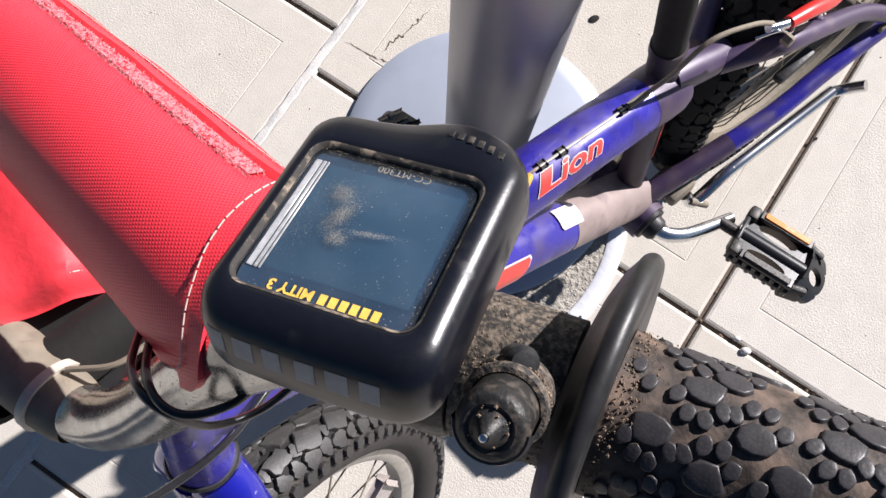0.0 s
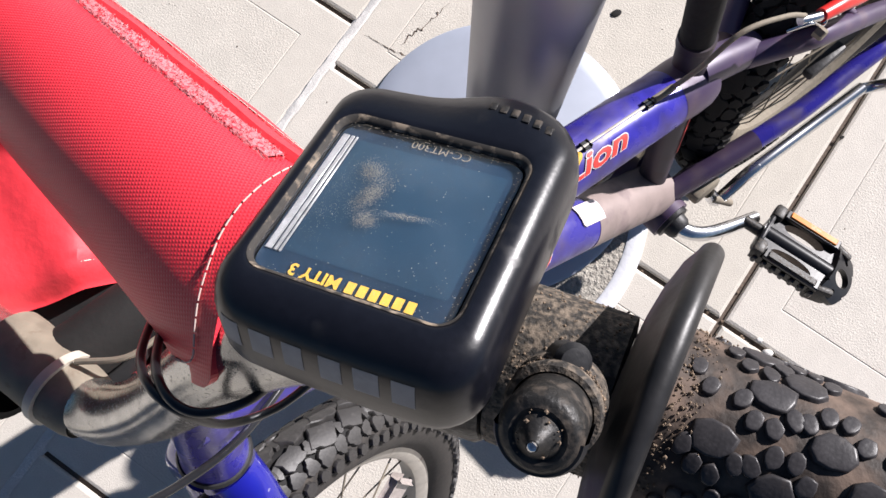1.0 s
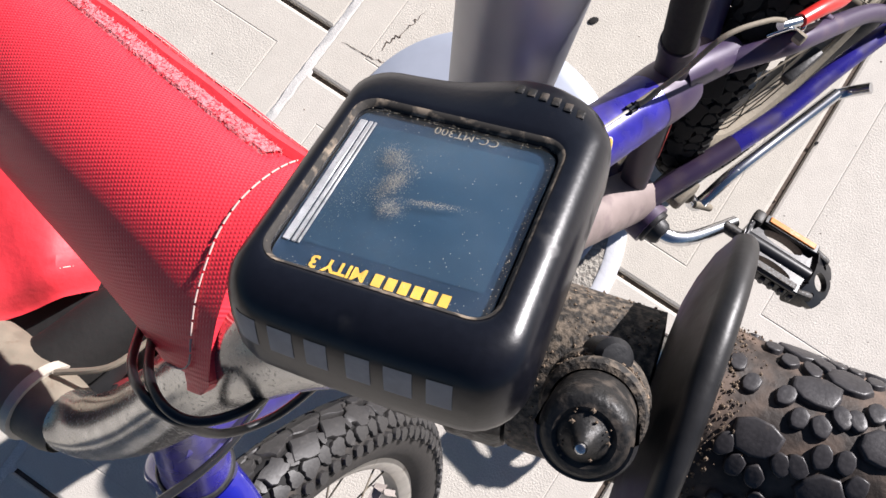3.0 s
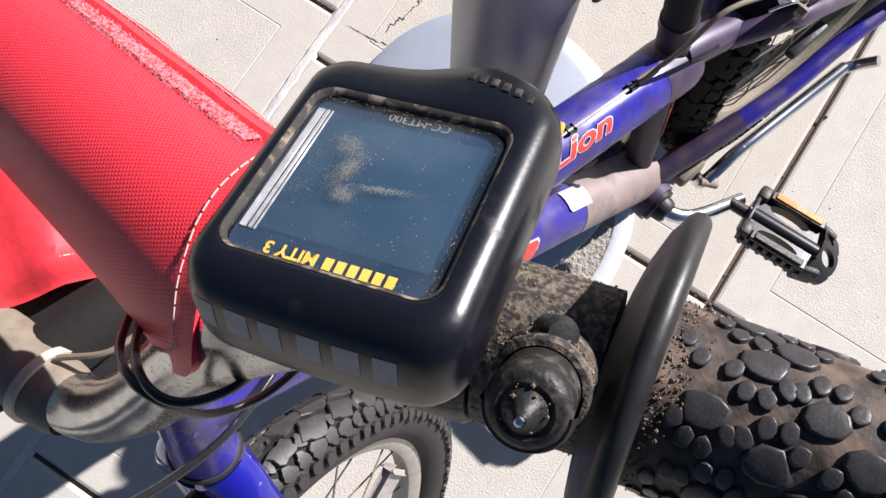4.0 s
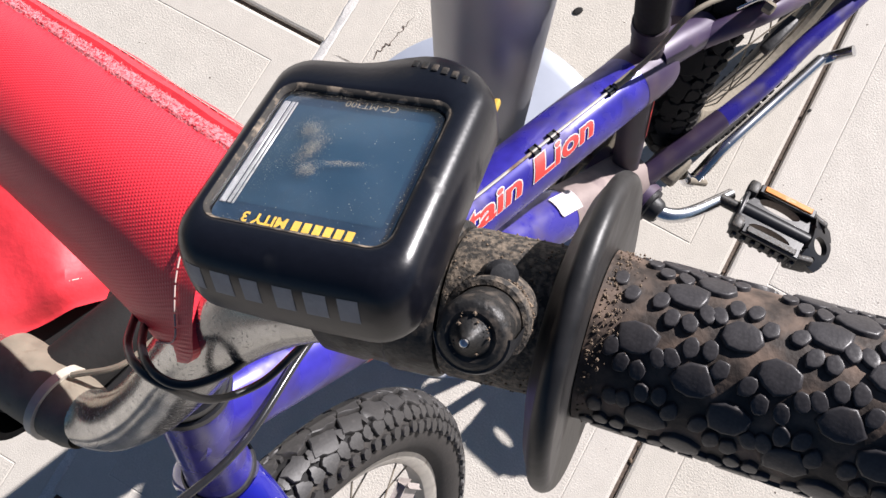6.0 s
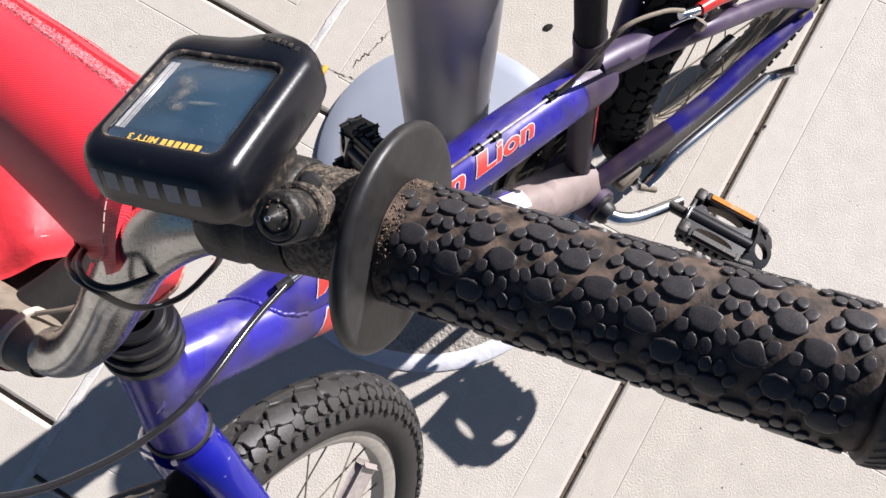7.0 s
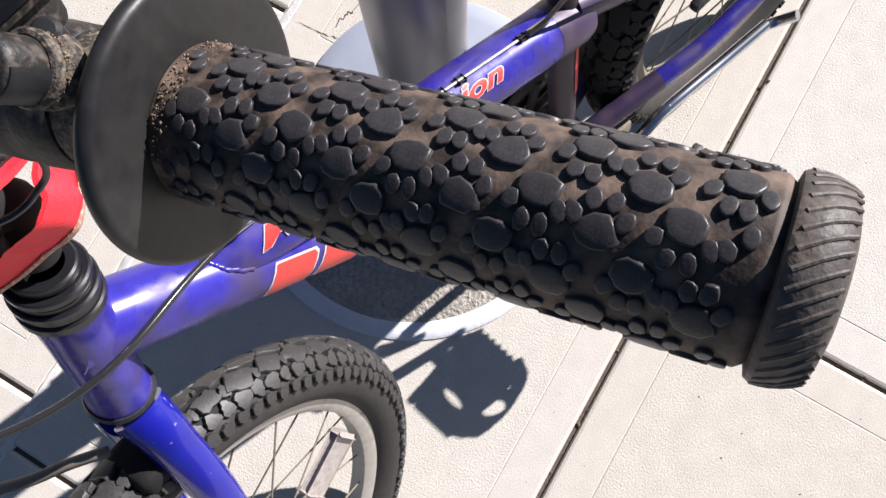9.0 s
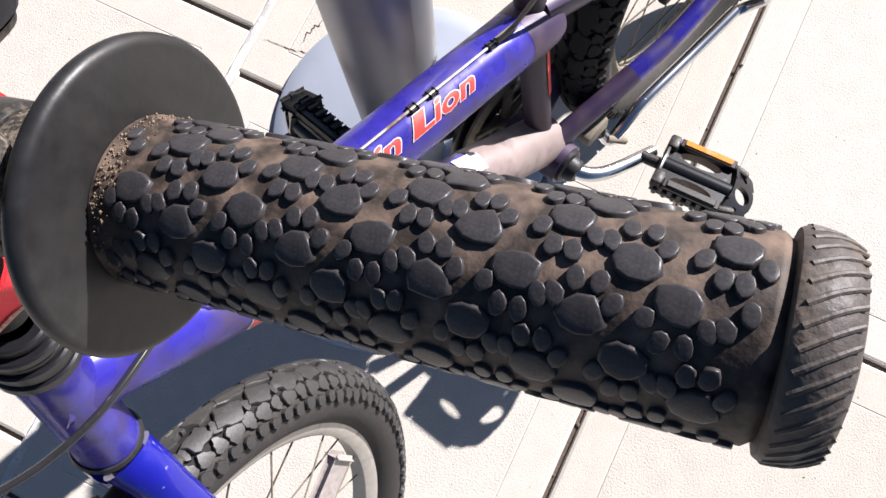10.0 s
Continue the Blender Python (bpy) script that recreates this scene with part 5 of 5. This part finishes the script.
def tape():
    """The pale hook tape that shows along the flap's edge."""
    bm = bmesh.new()
    last = None
    for i in range(61):
        s = 0.016 + (PADL - 0.016) * i / 60
        row = [bm.verts.new(pad_point(s, SEAM - t, r)) for t, r in ((0.0, 0.0300), (0.02, 0.0309), (0.20, 0.0309), (0.23, 0.0299))]
        if last:
            for k in range(3):
                bm.faces.new((last[k], last[k + 1], row[k + 1], row[k]))
        last = row
    return bm


def fuzz():
    bm = bmesh.new()
    rng = random.Random(4)
    for k in range(1800):
        s = rng.uniform(0.014, PADL)
        t = SEAM - rng.uniform(0.0, 0.25)
        p = pad_point(s, t, 0.0305)
        q = pad_point(s + rng.uniform(-0.0009, 0.0009), t + rng.uniform(-0.035, 0.035), 0.0314)
        d = (q - p).cross(pad_d).normalized() * 0.00012
        bm.faces.new((bm.verts.new(p - d), bm.verts.new(p + d), bm.verts.new(q + d), bm.verts.new(q - d)))
    return bm


hook = part("hook_tape", tape(), VELCRO, cross_pad, "pale pink fuzzy hook tape")
tagged(part("hook_fuzz", fuzz(), VELCRO, hook), kind="stuff")


def stitches(line, length, gap, r, name, parent):
    """A row of short stitches along a line of points."""
    bm = bmesh.new()
    acc = [0.0]
    for a, b in zip(line, line[1:]):
        acc.append(acc[-1] + (b - a).length)

    def at(d):
        for k in range(len(acc) - 1):
            if acc[k + 1] >= d:
                return line[k].lerp(line[k + 1], (d - acc[k]) / max(acc[k + 1] - acc[k], 1e-9))
        return line[-1]
    d = 0.0
    while d + length < acc[-1]:
        sweep([at(d), at(d + length * 0.5), at(d + length)], r, 6, bm=bm)
        d += length + gap
    part(name, bm, THREAD, parent)


stitches([pad_point(0.0075 + pad_end(2 * math.pi * k / 90), 2 * math.pi * k / 90, 0.0309) for k in range(91)], 0.0028, 0.0006, 0.00022, "end_stitching", cross_pad)
stitches([pad_point(0.004 + (PADL - 0.008) * k / 60, SEAM + 0.11, 0.0332) for k in range(61)], 0.0030, 0.0006, 0.00022, "flap_stitching", cross_pad)

stem_pad = thing("stem_pad", (-0.18, 0.03, 0.70), "red vinyl stem pad with pale stitched hem", "handlebar pad")
PX, PY = Vector((0.948, 0.32, 0.0)).normalized(), Vector((-0.32, 0.948, 0.0)).normalized()
PZ = PX.cross(PY)
FLAP = Vector((-0.1385, 0.0282, 0.6960))


def cushion():
    """The upper flap, a soft sheet with a drooping hem and a fold tucked under it."""
    bm = bmesh.new()
    rows, cols = 22, 26
    tops, lows = [], []
    for i in range(rows + 1):
        y = 0.085 * (i / rows) ** 1.5
        ta, lo = [], []
        for k in range(cols + 1):
            x = -0.14 * k / cols
            drop = 0.007 * math.exp(-(y / 0.006) ** 2) + 0.012 * math.exp(-(x / 0.007) ** 2) + 0.0010 * math.sin(x * 190 + y * 90) + 0.0008 * math.sin(x * 70 - y * 150)
            skew = 0.0035 * math.sin(x * 55 + 0.6)
            ta.append(bm.verts.new(FLAP + PX * (x + 0.22 * y) + PY * (y + skew) + PZ * (0.10 * y - drop)))
            lo.append(bm.verts.new(FLAP + PX * (x + 0.22 * y) + PY * (y + skew + 0.001) + PZ * (0.10 * y - drop - 0.003)))
        tops.append(ta)
        lows.append(lo)
    for g in (tops, lows):
        for i in range(rows):
            for k in range(cols):
                bm.faces.new((g[i][k], g[i][k + 1], g[i + 1][k + 1], g[i + 1][k]))
    for k in range(cols):
        bm.faces.new((tops[0][k], tops[0][k + 1], lows[0][k + 1], lows[0][k]))
        bm.faces.new((tops[-1][k], tops[-1][k + 1], lows[-1][k + 1], lows[-1][k]))
    for i in range(rows):
        bm.faces.new((tops[i][0], tops[i + 1][0], lows[i + 1][0], lows[i][0]))
    return bm


part("upper_flap", cushion(), REDS, stem_pad)


def tucked_fold():
    """The crumpled layer that shows below the hem."""
    bm = bmesh.new()
    last = None
    for k in range(31):
        f = k / 30
        x = -0.016 - 0.13 * f
        wob = 0.0016 * math.sin(f * 17) + 0.0010 * math.sin(f * 41)
        out = 0.002 + 0.013 * min(1.0, f * 2.2)
        row = [bm.verts.new(FLAP + PX * x + PY * (0.006 - out * g + wob * g) - PZ * (0.007 + 0.010 * g + 0.004 * math.sin(g * 3.1 + f * 9) * g)) for g in (0.0, 0.2, 0.4, 0.6, 0.8, 1.0)]
        if last:
            for q in range(5):
                bm.faces.new((last[q], last[q + 1], row[q + 1], row[q]))
        last = row
    made = bmesh.ops.solidify(bm, geom=bm.faces[:], thickness=0.0015)
    return bm


part("tucked_fold", tucked_fold(), REDV, stem_pad)
stitches([FLAP + PX * (-0.14 * k / 60 + 0.002) + PY * (0.0095 + 0.0035 * math.sin(-0.14 * k / 60 * 55 + 0.6)) - PZ * (0.007 * math.exp(-2.5) + 0.012 * math.exp(-(0.14 * k / 60 / 0.007) ** 2) + 0.0010 * math.sin(-0.14 * k / 60 * 190 + 0.86) + 0.0008 * math.sin(-0.14 * k / 60 * 70 - 1.43) - 0.0003) for k in range(61)], 0.0030, 0.0008, 0.00026, "hem_stitching", stem_pad)


SLEEVE = spline([(-0.108, 0.100, 0.684), (-0.091, 0.060, 0.680), (-0.0885, 0.020, 0.671), (-0.108, 0.006, 0.660), (-0.134, -0.008, 0.647), (-0.165, -0.022, 0.640), (-0.24, -0.020, 0.640)], 10)


def sleeve():
    """The side of the stem pad, a creased strip that stands round the stem."""
    bm = bmesh.new()
    cols = []
    for k, p in enumerate(SLEEVE):
        wave = 0.0016 * math.sin(k * 0.55) + 0.0010 * math.sin(k * 1.31)
        cols.append([bm.verts.new(Vector(p) + Vector((o - wave * (z > 0.004), (o - wave * (z > 0.004)) * 0.6, z))) for z, o in ((0.0, 0.0), (0.006, 0.0018), (0.014, 0.0006), (0.024, -0.004), (0.024, -0.0065), (0.0, -0.003))])
    for a, b in zip(cols, cols[1:]):
        for i in range(6):
            j = (i + 1) % 6
            bm.faces.new((a[i], b[i], b[j], a[j]))
    return bm


part("side_panel", sleeve(), REDV, stem_pad)
part("hem_binding", sweep([Vector(p) + Vector((0.0008, 0.0004, 0.002)) for p in SLEEVE[6:44]], 0.0022, 8, (0.6, 1.3)), HEM, stem_pad, "frayed tan hem binding")
part("lining", lathe([(0.0, 0.030), (0.03, 0.034), (0.034, 0.030), (0.034, 0.0)], Vector((-0.155, 0.016, 0.645)), (0, 0, 1), 32), DARKIN, stem_pad, "black lining inside the pad")

# ---- front brake cable ----
part("front_cable", sweep(spline([TT0 + TTA * 0.105 + CABLE_OUT * 0.0275, Vector((-0.0835, 0.0110, 0.5450)), Vector((-0.1073, -0.0357, 0.5720)), Vector((-0.1357, -0.0639, 0.5820)), Vector((-0.1643, -0.0815, 0.5950)), Vector((-0.1866, -0.0902, 0.6050)), Vector((-0.2137, -0.0947, 0.6200))], 12), 0.0024, 14), CABLE, bike, "grey-black brake cable housing")
part("cable_barrel", sweep([TT0 + TTA * 0.094 + CABLE_OUT * 0.0275, TT0 + TTA * 0.106 + CABLE_OUT * 0.0275], 0.0040, 16), RUBBER, bike)
part("cable_ferrule", sweep([TT0 + TTA * 0.104 + CABLE_OUT * 0.0272, TT0 + TTA * 0.121 + CABLE_OUT * 0.0268], lambda t: 0.0030 - 0.0012 * t, 16), STEEL, bike)

# ---- dirt in the corner between grip and guard disc ----
rng = random.Random(71)
crumb_heap("dirt", [round_axis(GA, GD, -0.0168 + abs(rng.gauss(0, 0.0022)), GR + 0.0004 + abs(rng.gauss(0, 0.0002)), rng.gauss(-0.3, 0.9)) for k in range(300)], bike, 72)
